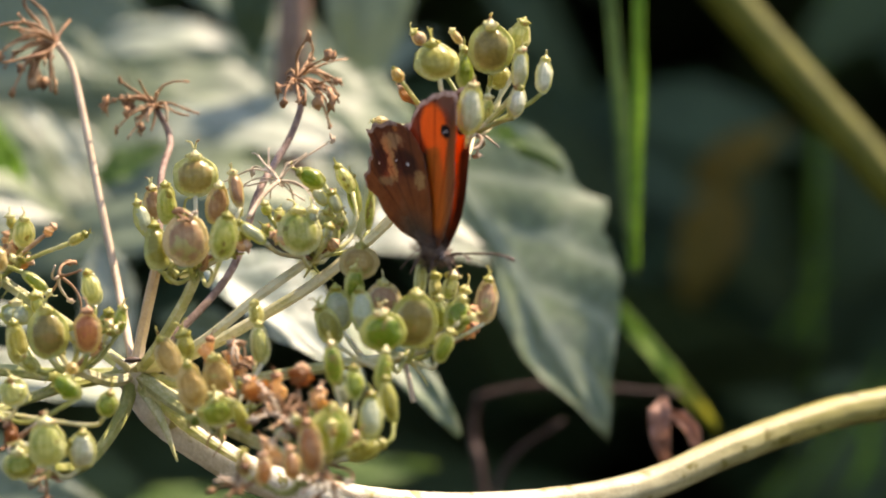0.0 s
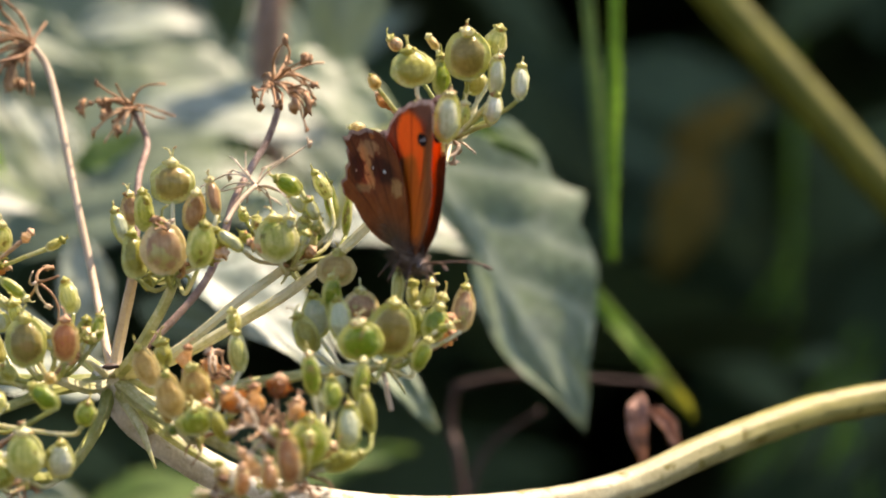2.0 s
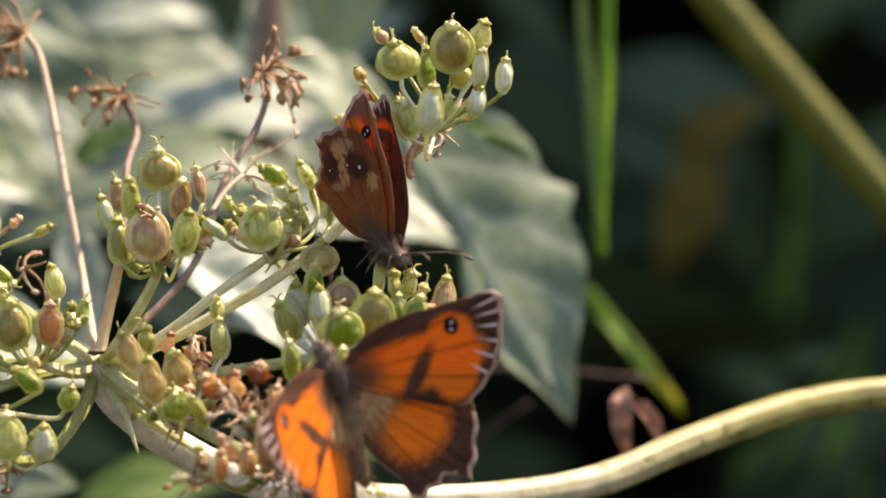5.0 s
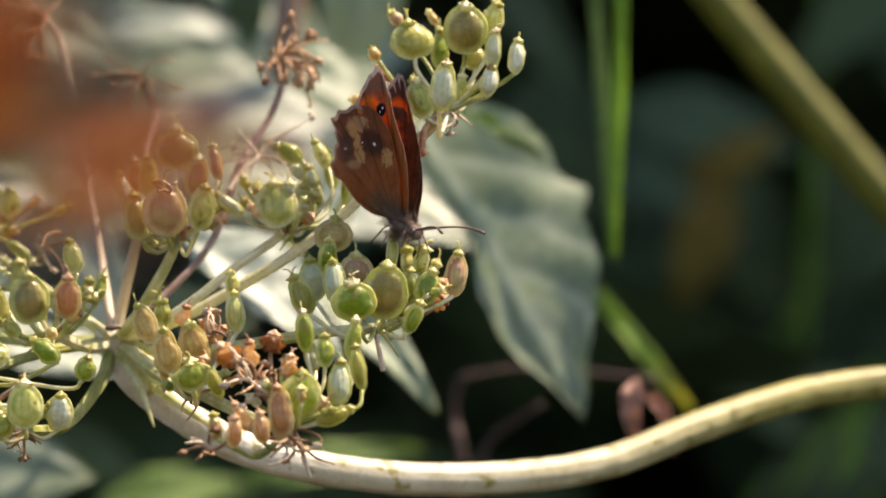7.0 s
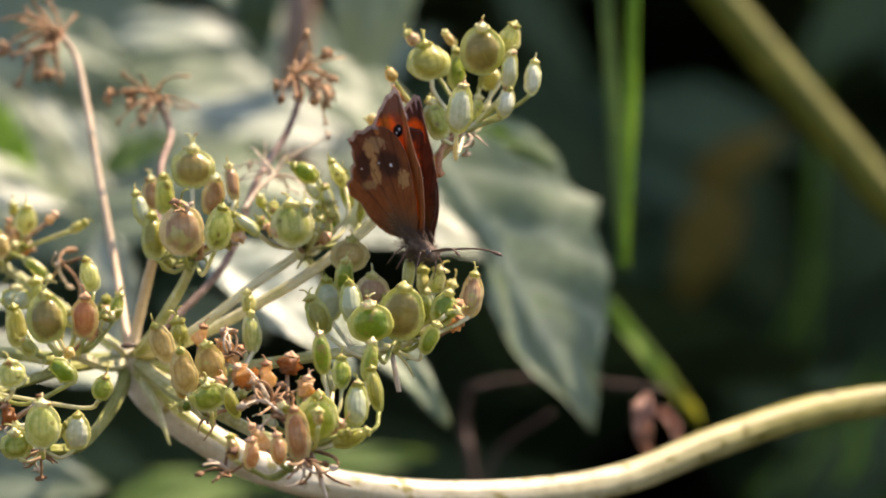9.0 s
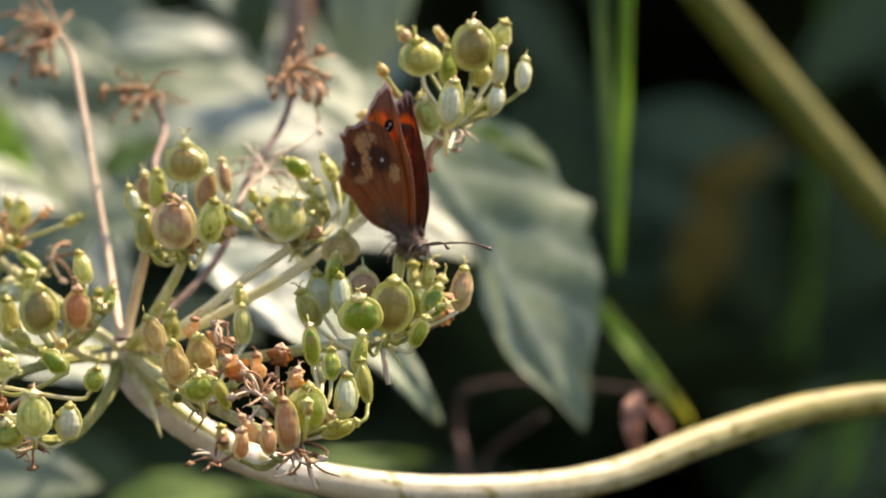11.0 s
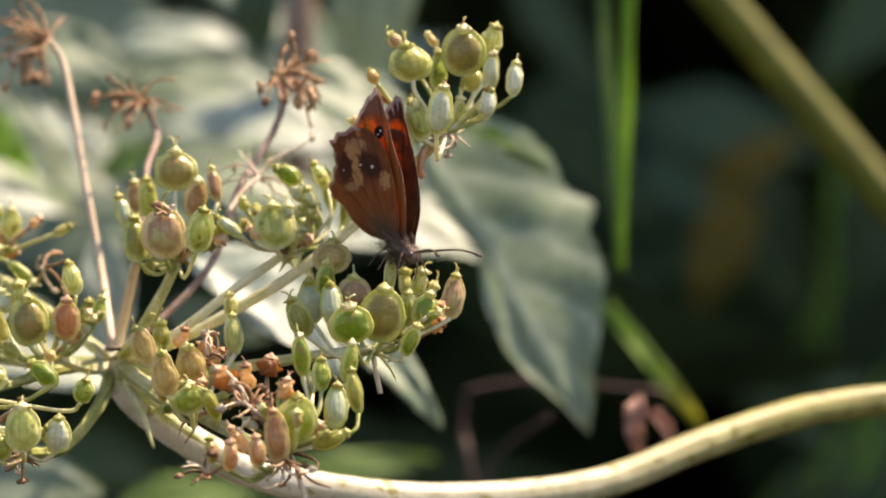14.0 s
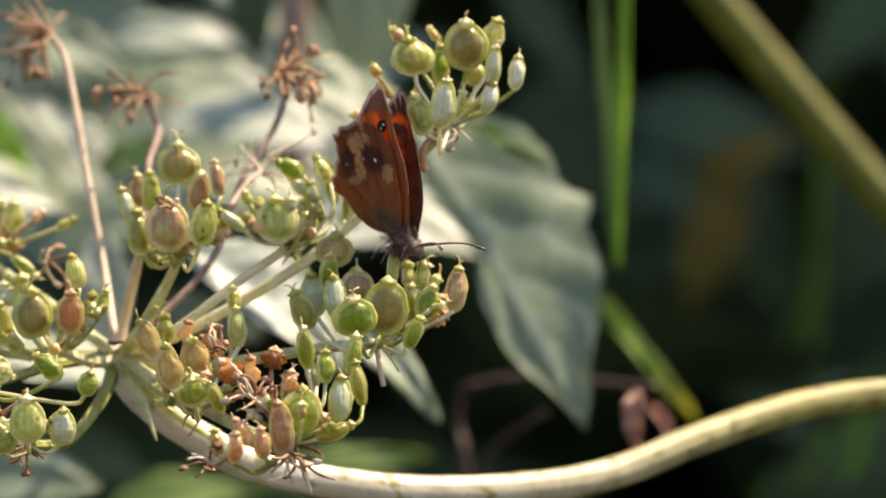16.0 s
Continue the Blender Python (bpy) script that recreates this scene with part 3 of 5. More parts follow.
seed(B, mm(-17.1, -33.0, -21.4), 6.2, 3.1, -8, 10, "rust")
seed(B, mm(-19.2, -35.0, -23.0), 3.6, 2.0, -10, 10, "rust", thick=0.8)
seed(B, mm(-22.3, -36.0, -23.5), 3.5, 2.1, -6, 10, "rust", thick=0.8)
seed(B, mm(-24.5, -34.0, -22.9), 2.9, 1.6, -8, 10, "tan", thick=0.8)
seed(B, mm(-21.5, -32.0, -21.7), 3.3, 1.7, -30, 10, "brown", thick=0.8)
seed(B, mm(-23.3, -26.0, -14.8), 2.9, 2.7, -40, 10, "brown", thick=0.6, bow=mm(-19.8, -28.0, -18.8))
seed(B, mm(-20.7, -25.0, -14.8), 3.1, 1.7, -10, 10, "brown", thick=0.7, bow=mm(-18.7, -28.0, -18.8))
seed(B, mm(-18.2, -26.0, -13.5), 2.4, 2.9, 10, 10, "brown", thick=0.6, bow=mm(-18.1, -28.0, -18.8))
seed(B, mm(-16.2, -28.0, -16.0), 2.3, 2.0, 10, 0, "brown", thick=0.8)
bracts(B, 4, 5.0, 15, DRY)
ray([B, mm(-14.8, -32.0, -25.2), mm(-13.7, -33.0, -28.6)], 0.0003, 0.00022, STRAW, "withered_stalk", ribs=0)
# short umbellet in front of the hub
C = mm(-27.6, -14.0, -19.8)
ray([HUB, mm(-33.2, 4.0, -16.7), C], 0.0007, 0.00055)
seed(C, mm(-33.2, -12.0, -11.3), 4.8, 2.9, -24, 10, "tan", bow=mm(-30.8, -12.0, -17.1))
seed(C, mm(-30.5, -18.0, -14.5), 5.1, 3.3, -10, 0, "tan", heart=0.5)
seed(C, mm(-27.5, -15.0, -13.9), 5.5, 3.6, -14, 0, "tan", heart=0.5)
seed(C, mm(-27.6, -20.0, -17.4), 3.1, 4.0, -10, 0, "green", heart=0.0, cap=0.7)
seed(C, mm(-24.9, -20.0, -18.0), 3.9, 1.7, 160, 0, "olive", thick=0.8, cap=0.4)
seed(C, mm(-22.9, -8.0, -10.0), 4.7, 2.4, -4, 10, "green", thick=0.7, bow=mm(-24.0, -12.0, -14.5))
seed(C, mm(-23.3, -4.0, -6.6), 2.7, 1.7, -10, 10, "olive", thick=0.8)
seed(C, mm(-31.4, -6.0, -10.0), 2.9, 2.0, -10, 10, "olive", thick=0.8, cap=1.4)
seed(C, mm(-28.8, -8.0, -10.5), 2.7, 1.6, 10, 10, "brown", thick=0.8)
seed(C, mm(-26.2, -10.0, -11.6), 3.1, 2.3, 14, 10, "brown", thick=0.7)
seed(C, mm(-24.9, -11.0, -12.6), 2.4, 1.5, 40, 10, "brown", thick=0.7)
bracts(C, 3, 3.2, 16, DRY)
# umbellet to the side of the hub
S = mm(-44.4, -2.0, -12.5)
ray([HUB, mm(-40.7, 8.0, -14.1), S], 0.0008, 0.0006)
seed(S, mm(-47.1, -4.0, -8.5), 5.7, 4.9, -4, 0, "ring", heart=0.1)
seed(S, mm(-42.5, -6.0, -8.4), 5.1, 3.2, 2, 0, "rust")
seed(S, mm(-50.8, -2.0, -9.5), 4.9, 2.5, -10, 10, "olive")
seed(S, mm(-42.2, 0.0, -3.5), 4.1, 2.3, -16, 10, "green", thick=0.7)
seed(S, mm(-39.0, 0.0, -7.2), 3.3, 1.7, 14, 10, "green", thick=0.8)
seed(S, mm(-51.1, 6.0, -6.3), 2.7, 4.0, 0, 0, "pale")
seed(S, mm(-48.6, 6.0, -5.4), 2.7, 1.7, -10, 0, "green", thick=0.8, cap=1.5)
seed(S, mm(-40.8, 4.0, -8.0), 4.0, 2.4, 8, 10, "olive")
seed(S, mm(-49.1, -4.0, -11.9), 2.4, 1.7, -50, 0, "olive", thick=0.8)
seed(S, mm(-44.1, -12.0, -12.4), 1.5, 1.5, 0, 0, "tan", thick=1.0, cap=0.2)
bracts(S, 3, 3.5, 17)
# lower umbellets to the side
E = mm(-46.7, -18.0, -23.6)
ray([HUB, mm(-39.4, 8.0, -18.5), mm(-42.8, -6.0, -23.2), E], 0.0008, 0.0006)
seed(E, mm(-46.7, -22.0, -20.7), 5.2, 4.3, -2, 0, "green", heart=0.3)
seed(E, mm(-42.9, -18.0, -21.5), 4.1, 3.3, 4, 0, "pale", thick=0.6)
seed(E, mm(-49.8, -20.0, -23.0), 3.1, 4.0, -10, 0, "green", heart=0.0)
seed(E, mm(-51.0, -14.0, -19.8), 2.7, 1.7, -20, 0, "brown", thick=0.8)
bracts(E, 3, 4.0, 18, DRY)
N = mm(-53.2, -10.0, -17.1)
ray([HUB, mm(-44.6, 4.0, -14.4), N], 0.0007, 0.0005)
ray([HUB, mm(-46.4, 14.0, -13.5), mm(-55.4, 18.0, -12.7), mm(-61.6, 20.0, -13.6)], 0.0008, 0.0006)
seed(N, mm(-50.6, -14.0, -15.0), 3.1, 3.5, -10, 0, "green", heart=0.0)
seed(N, mm(-44.7, -14.0, -14.4), 4.0, 2.4, -52, 0, "green", thick=0.6, bow=mm(-49.1, -12.0, -18.4))
seed(N, mm(-40.1, -14.0, -16.5), 2.8, 2.5, 14, 0, "green", thick=0.7, bow=mm(-42.5, -12.0, -18.8))
# umbellet behind
R = mm(-54.4, 24.0, -1.8)
ray([HUB, mm(-45.3, 20.0, -8.1), R], 0.0008, 0.0006)
seed(R, mm(-50.8, 22.0, 3.1), 3.5, 2.7, 4, 10, "green", bow=mm(-52.3, 24.0, 0.1))
seed(R, mm(-52.3, 24.0, 4.4), 1.6, 1.2, -10, 0, "olive", thick=0.9)
seed(R, mm(-47.7, 20.0, 3.3), 1.6, 1.1, 50, 0, "brown", thick=0.9, bow=mm(-50.8, 22.0, 0.8))
seed(R, mm(-44.5, 20.0, 2.3), 2.3, 1.2, 62, 0, "olive", thick=0.9, bow=mm(-49.5, 22.0, 0.3))
seed(R, mm(-53.8, 18.0, 0.1), 3.3, 2.7, -10, 0, "tan", thick=0.6)
seed(R, mm(-49.3, 18.0, -2.7), 4.0, 1.5, 130, 0, "green", thick=0.8)
bracts(R, 4, 6.0, 19)


def buds(base, reach, n, seed_no):
    """Small fruits that never swelled, on thin stalks between the others."""
    rng = random.Random(seed_no)
    for k in range(n):
        a = rng.uniform(0, 6.283)
        d = Vector((math.cos(a), 0.8 * math.sin(a), rng.uniform(0.3, 1.3))).normalized() * reach * rng.uniform(0.55, 1.0)
        w = rng.uniform(1.0, 1.6)
        seed(base, base + d * 0.001, w * rng.uniform(1.0, 1.5), w, math.degrees(math.atan2(d.x, d.z)) + rng.uniform(-25, 25), rng.uniform(0, 90), rng.choice(("olive", "green", "tan", "pale", "brown")), 0.8, 0.2, cap=1.3)


for base, reach, n, seed_no in ((T, 5.5, 4, 61), (L, 6.0, 11, 62), (G, 6.2, 16, 63), (M + Vector((0.003, 0.002, 0.001)), 7.0, 14, 64), (B, 6.0, 6, 65), (C, 6.5, 9, 66), (S, 6.0, 9, 67), (E, 4.5, 5, 68), (R, 5.5, 8, 69)):
    buds(base, reach, n, seed_no)


def dry_tuft(middle, size, n, seed_no, lift=0.2, material=DRY):
    """Thin curled remains of stalks and bracts."""
    rng = random.Random(seed_no)
    o = middle - mm(0, 0, 0)
    for k in range(n):
        p, d = o.copy(), Vector((rng.uniform(-1, 1), rng.uniform(-1, 0.6), rng.uniform(-0.8, 0.8) + lift)).normalized()
        step = size * 0.001 * rng.uniform(0.12, 0.26)
        turn = Vector((rng.uniform(-1, 1), rng.uniform(-1, 1), rng.uniform(-1, 1))) * 0.55
        pts = [p.copy()]
        for i in range(4):
            p = p + d * step
            d = (d + turn).normalized()
            pts.append(p.copy())
        bm = bmesh.new()
        tube_into(bm, glide(pts, 3), 0.00022, 0.00012, sides=6, wobble=0.5)
        if k % 3 == 0:
            blob_into(bm, p, 0.00034 * rng.uniform(0.7, 1.4), (1.4, 0.6, 0.9), seed_no + k, 1.3, 2)
        part("withered_bract", bm, material if k % 4 else STRAW, hogweed)


dry_tuft(mm(-20.4, -29.0, -17.8), 5.0, 12, 31, 0.5)
dry_tuft(mm(-18.4, -31.0, -19.4), 4.0, 8, 32, 0.6)
dry_tuft(mm(-25.1, -34.0, -25.6), 4.5, 9, 33, 0.1)
dry_tuft(mm(-16.3, -33.0, -24.0), 5.0, 10, 34, -0.7)
dry_tuft(mm(-25.5, -12.0, -12.4), 4.0, 9, 35, 0.2)
dry_tuft(mm(-47.3, -18.0, -24.0), 3.6, 4, 36, -0.9)
dry_tuft(mm(-50.5, -12.0, -20.4), 4.5, 8, 37, 0.3)
dry_tuft(mm(-30.7, -5.0, 4.1), 2.4, 6, 38, 0.4)
dry_tuft(mm(2.8, -1.0, 13.0), 3.0, 4, 39, -0.4, STRAW)
dry_tuft(mm(-46.6, 20.0, -2.0), 6.0, 6, 40, 0.2)


def dry_head(middle, size, n, seed_no, foot, material=DRY, fine=1.0, foot_material=STRAW):
    """A withered umbellet: curled brown stalks with shrivelled ends on a straw-like ray."""
    rng = random.Random(seed_no)
    ray(foot + [middle], 0.0005 * min(1, fine * 1.1), 0.0004 * min(1, fine * 1.1), foot_material, "dry_ray", ribs=0)
    o = middle - mm(0, 0, 0)
    for k in range(n):
        a = (0.4, 2.3, 3.4, 5.0)[(k * k + seed_no) % 4] + rng.gauss(0, 0.6)
        d = Vector((math.cos(a), 0.8 * math.sin(a), rng.uniform(-0.5, 1.1))).normalized()
        droop = Vector((rng.uniform(-0.3, 0.3), rng.uniform(-0.3, 0.3), -rng.uniform(-0.1, 0.6)))
        step = size * 0.001 * rng.uniform(0.2, 0.36)
        p, pts = o.copy(), [o.copy()]
        for i in range(4):
            p = p + d * step
            d = (d + droop + Vector((rng.uniform(-1, 1), rng.uniform(-1, 1), rng.uniform(-1, 1))) * 0.3).normalized()
            pts.append(p.copy())
        bm = bmesh.new()
        tube_into(bm, glide(pts, 3), 0.00021 * fine, 0.00015 * fine, sides=6, wobble=0.7)
        if k % 2 == 0:
            blob_into(bm, p, 0.00044 * fine * rng.uniform(0.5, 1.4), (rng.uniform(0.6, 1.3), 0.6, rng.uniform(0.9, 2.2)), seed_no + k, 1.7, 2)
        if k % 4 == 0:
            blob_into(bm, pts[2], 0.00034 * fine, (1.6, 0.6, 0.8), seed_no + k * 3, 1.6, 2)
        part("withered_stalk", bm, material, hogweed, "curled brown withered stalk")


dry_head(mm(-47.4, 45.0, 25.8), 6.4, 24, 21, [HUB, mm(-40.2, 30.0, -2.7), mm(-42.4, 36.0, 7.7), mm(-45.3, 44.0, 21.7)])
dry_head(mm(-35.7, 42.0, 18.2), 4.6, 22, 22, [HUB, mm(-35.2, 24.0, 1.4), mm(-34.8, 32.0, 9.7), mm(-33.9, 40.0, 14.0)], DRY, 0.8, DRY_RAY)
dry_head(mm(-18.8, 32.0, 20.8), 5.4, 22, 23, [HUB, mm(-27.2, 20.0, -2.7), mm(-23.5, 24.0, 6.9), mm(-21.6, 28.0, 10.5), mm(-19.6, 30.0, 13.8), mm(-18.2, 32.0, 17.7)], DRY, 0.85, DRY_RAY)
dry_head(mm(-20.8, 22.0, 8.8), 6.0, 16, 24, [mm(-24.4, 18.0, 4.5), mm(-22.8, 20.0, 6.9)], STRAW, 0.55)


# ---- the butterflies ----
def spot_node(t, co, cx, cy, rx, ry, rot=0.0, soft=0.25, ragged=0.0, rag_scale=1500.0):
    """A mask: 1 inside an ellipse (mm on the wing), 0 outside."""
    mp = t.nodes.new("ShaderNodeMapping")
    mp.vector_type = "TEXTURE"
    mp.inputs["Location"].default_value = (cx * 0.001, cy * 0.001, 0)
    mp.inputs["Rotation"].default_value = (0, 0, radians(rot))
    mp.inputs["Scale"].default_value = (rx * 0.001, ry * 0.001, 1)
    link(t, co, mp.inputs["Vector"])
    ln = t.nodes.new("ShaderNodeVectorMath")
    ln.operation = "LENGTH"
    link(t, mp.outputs[0], ln.inputs[0])
    d = ln.outputs["Value"]
    if ragged:
        d = math_node(t, "ADD", d, math_node(t, "MULTIPLY", math_node(t, "SUBTRACT", noise_node(t, co, rag_scale, 3), 0.5), ragged))
    mr = t.nodes.new("ShaderNodeMapRange")
    mr.inputs["From Min"].default_value, mr.inputs["From Max"].default_value = 1 + soft / 2, 1 - soft / 2
    link(t, d, mr.inputs["Value"])
    return mr.outputs[0]


def wing_material(name, ground, ground_light, layers, through_light, rough=0.6):
    m, t, bsdf, out = nodes_of(name)
    co = t.nodes.new("ShaderNodeTexCoord").outputs["Object"]
    flat = t.nodes.new("ShaderNodeVectorMath")
    flat.operation = "MULTIPLY"
    flat.inputs[1].default_value = (1, 1, 0)
    link(t, co, flat.inputs[0])
    ab = t.nodes.new("ShaderNodeVectorMath")
    ab.operation = "ABSOLUTE"
    link(t, flat.outputs[0], ab.inputs[0])
    sx = t.nodes.new("ShaderNodeSeparateXYZ")
    link(t, ab.outputs[0], sx.inputs[0])
    sy = t.nodes.new("ShaderNodeSeparateXYZ")
    link(t, flat.outputs[0], sy.inputs[0])
    cb = t.nodes.new("ShaderNodeCombineXYZ")
    link(t, sx.outputs[0], cb.inputs[0])
    link(t, sy.outputs[1], cb.inputs[1])
    co = cb.outputs[0]
    grain, patchy = noise_node(t, co, 5200.0, 4), noise_node(t, co, 420.0, 3)
    c = mix_node(t, ramp_node(t, patchy, [(0.35, (0, 0, 0)), (0.65, (1, 1, 1))]), ground, ground_light)
    for colour, cx, cy, rx, ry, rot, soft, rag in layers:
        c = mix_node(t, spot_node(t, co, cx, cy, rx, ry, rot, soft, rag), c, colour)
    angle = math_node(t, "ARCTAN2", sy.outputs[1], math_node(t, "ADD", sx.outputs[0], 0.0004))
    vein = ramp_node(t, math_node(t, "SINE", math_node(t, "MULTIPLY", angle, 26.0), 0.0), [(0.86, (1, 1, 1)), (0.98, (0.55, 0.5, 0.48))])
    c = mix_node(t, 0.8, c, vein, "MULTIPLY")
    fan = t.nodes.new("ShaderNodeCombineXYZ")
    link(t, math_node(t, "MULTIPLY", angle, 0.02), fan.inputs[0])
    link(t, math_node(t, "MULTIPLY", sx.outputs[0], 0.12), fan.inputs[1])
    c = mix_node(t, 0.4, c, ramp_node(t, noise_node(t, fan.outputs[0], 2600.0, 3), [(0.32, (0.6, 0.55, 0.5)), (0.68, (1.25, 1.25, 1.25))]), "MULTIPLY")
    c = mix_node(t, 0.35, c, ramp_node(t, grain, [(0.3, (0.45, 0.45, 0.45)), (0.7, (1.4, 1.4, 1.4))]), "MULTIPLY")
    bsdf.inputs["Roughness"].default_value = rough
    bsdf.inputs["Specular IOR Level"].default_value = 0.12
    finish(t, bsdf, out, c, through_light, grain, 0.4, 0.00006)
    return m


ORANGE, BLACK, WHITE = (0.84, 0.185, 0.008), (0.012, 0.007, 0.005), (0.85, 0.85, 0.85)
BRN, BRN2 = (0.060, 0.028, 0.016), (0.10, 0.046, 0.024)
FORE_TOP = wing_material("forewing_upper", BRN, BRN2, [
    (ORANGE, 9.0, -2.5, 7.8, 3.15, -10, 0.3, 0.25), (ORANGE, 12.8, -4.2, 3.0, 4.3, -18, 0.25, 0.25), (ORANGE, 13.4, -0.9, 2.8, 2.4, 0, 0.25, 0.2),
    (BRN2, 8.3, -3.8, 0.95, 3.6, -46, 0.6, 0.9), ((0.16, 0.07, 0.03), 2.2, -1.2, 2.6, 2.2, 0, 1.0, 0.6),
    *[((0.78, 0.68, 0.62), u, v, 1.9, 0.15, -4 + 7 * v, 0.7, 0.15) for u, v in ((19.2, 0.7), (19.1, -0.7), (18.7, -2.2), (18.0, -3.8), (17.0, -5.3), (15.7, -6.7))],
    (BLACK, 13.9, -0.1, 0.85, 1.0, 0, 0.25, 0.0), (WHITE, 14.1, 0.2, 0.15, 0.15, 0, 0.5, 0.0), (WHITE, 13.8, -0.5, 0.14, 0.14, 0, 0.5, 0.0)], 0.40)
FORE_LOW = wing_material("forewing_lower", (0.13, 0.046, 0.019), (0.19, 0.075, 0.032), [
    ((0.58, 0.14, 0.012), 9.2, -0.8, 7.2, 2.6, -12, 0.2, 0.2), ((0.60, 0.16, 0.014), 13.4, -3.0, 2.8, 2.6, -16, 0.25, 0.2),
    ((0.32, 0.11, 0.03), 10.0, 3.5, 12.0, 2.5, -5, 0.6, 0.2), ((0.22, 0.10, 0.06), 18.8, 0.0, 2.8, 5.4, 12, 0.5, 0.4),
    (BLACK, 13.9, -0.2, 0.75, 1.0, 0, 0.25, 0.0), (WHITE, 14.0, 0.1, 0.14, 0.14, 0, 0.5, 0.0), (WHITE, 13.7, -0.5, 0.12, 0.12, 0, 0.5, 0.0)], 0.42)
HIND_TOP = wing_material("hindwing_upper", BRN, BRN2, [
    ((0.34, 0.14, 0.03), 3.2, -5.2, 2.6, 5.0, 20, 1.0, 0.8), (ORANGE, 6.8, -8.6, 3.9, 3.5, 26, 0.6, 0.7)], 0.3)
TAN_SCALE, DARK_SCALE = (0.44, 0.235, 0.085), (0.060, 0.018, 0.009)
HIND_LOW = wing_material("hindwing_lower", (0.20, 0.052, 0.011), (0.28, 0.084, 0.020), [
    ((0.16, 0.048, 0.017), 10.0, -10.4, 4.8, 7.4, 10, 0.6, 0.6), ((0.10, 0.06, 0.03), 0.9, -2.4, 2.2, 4.0, 0, 1.2, 0.6),
    (DARK_SCALE, 8.5, -6.0, 1.5, 2.8, 0, 0.5, 0.5), (DARK_SCALE, 7.2, -11.6, 1.9, 1.6, 10, 0.6, 0.6), (DARK_SCALE, 12.0, -12.2, 1.1, 1.5, 0, 0.8, 0.6),
    ((0.36, 0.20, 0.09), 10.2, -9.4, 0.9, 2.2, -14, 0.35, 2.2), (TAN_SCALE, 9.4, -10.3, 1.0, 1.0, 0, 0.3, 2.0), (TAN_SCALE, 8.0, -9.3, 1.5, 0.7, 14, 0.25, 2.4), (TAN_SCALE, 6.4, -8.6, 1.1, 0.9, 20, 0.25, 2.4), ((0.30, 0.165, 0.07), 5.2, -10.2, 0.5, 1.7, -14, 0.5, 1.6),
    (TAN_SCALE, 7.2, -2.6, 1.1, 1.2, 0, 0.2, 2.2), ((0.40, 0.13, 0.03), 11.8, -8.8, 0.35, 0.6, 0, 0.6, 0.4), ((0.42, 0.15, 0.05), 12.2, -13.2, 0.8, 0.45, 30, 0.7, 0.5),
    (WHITE, 8.4, -5.6, 0.20, 0.26, 0, 0.4, 0.0), (WHITE, 8.2, -8.1, 0.12, 0.15, 0, 0.4, 0.0), (WHITE, 6.9, -11.8, 0.10, 0.13, 0, 0.4, 0.0)], 0.36)
FRINGE = organic("wing_fringe", (0.16, 0.09, 0.06), (0.30, 0.19, 0.13), (0.52, 0.40, 0.31), patch=1500.0, grain=6000.0, rough=0.7, through_light=0.3)
BELLY = organic("abdomen_fur", (0.08, 0.045, 0.02), (0.17, 0.10, 0.045), (0.34, 0.22, 0.11), patch=1200.0, grain=6000.0, rough=0.8, bump=1.0)
GOLD_HAIR = organic("golden_hair", (0.40, 0.19, 0.05), (0.66, 0.37, 0.13), (0.88, 0.68, 0.38), patch=1200.0, grain=6000.0, rough=0.5, through_light=0.3)
FUR = organic("butterfly_fur", (0.04, 0.024, 0.015), (0.085, 0.053, 0.032), (0.18, 0.13, 0.085), patch=1200.0, grain=6000.0, rough=0.8, bump=1.0)
EYE = organic("butterfly_eye", (0.03, 0.02, 0.015), (0.05, 0.035, 0.025), (0.08, 0.06, 0.04), rough=0.25)
HORN = organic("antenna_brown", (0.05, 0.028, 0.018), (0.09, 0.05, 0.03), (0.15, 0.085, 0.05), patch=1500.0, rough=0.5)

# outlines of the spread right wings: out, forward, in mm
FORE_LINE = [(0.2, 0.9), (4.0, 2.8), (8.5, 3.4), (13.0, 2.8), (17.5, 2.2), (19.8, 1.9), (21.2, 1.0), (20.8, -1.2), (19.4, -4.2), (17.4, -7.0), (14.6, -8.8), (12.0, -9.4), (7.0, -6.4), (0.3, -1.6)]
HIND_LINE = [(0.2, 0.2), (4.2, 0.5), (9.5, -1.4), (13.0, -4.0), (14.2, -7.2), (14.0, -11.0), (12.8, -14.4), (11.3, -17.0), (9.9, -15.9), (7.9, -15.9), (5.6, -16.8), (3.9, -16.7), (3.2, -14.0), (1.6, -11.4), (0.2, -7.6), (0.1, -3.0)]


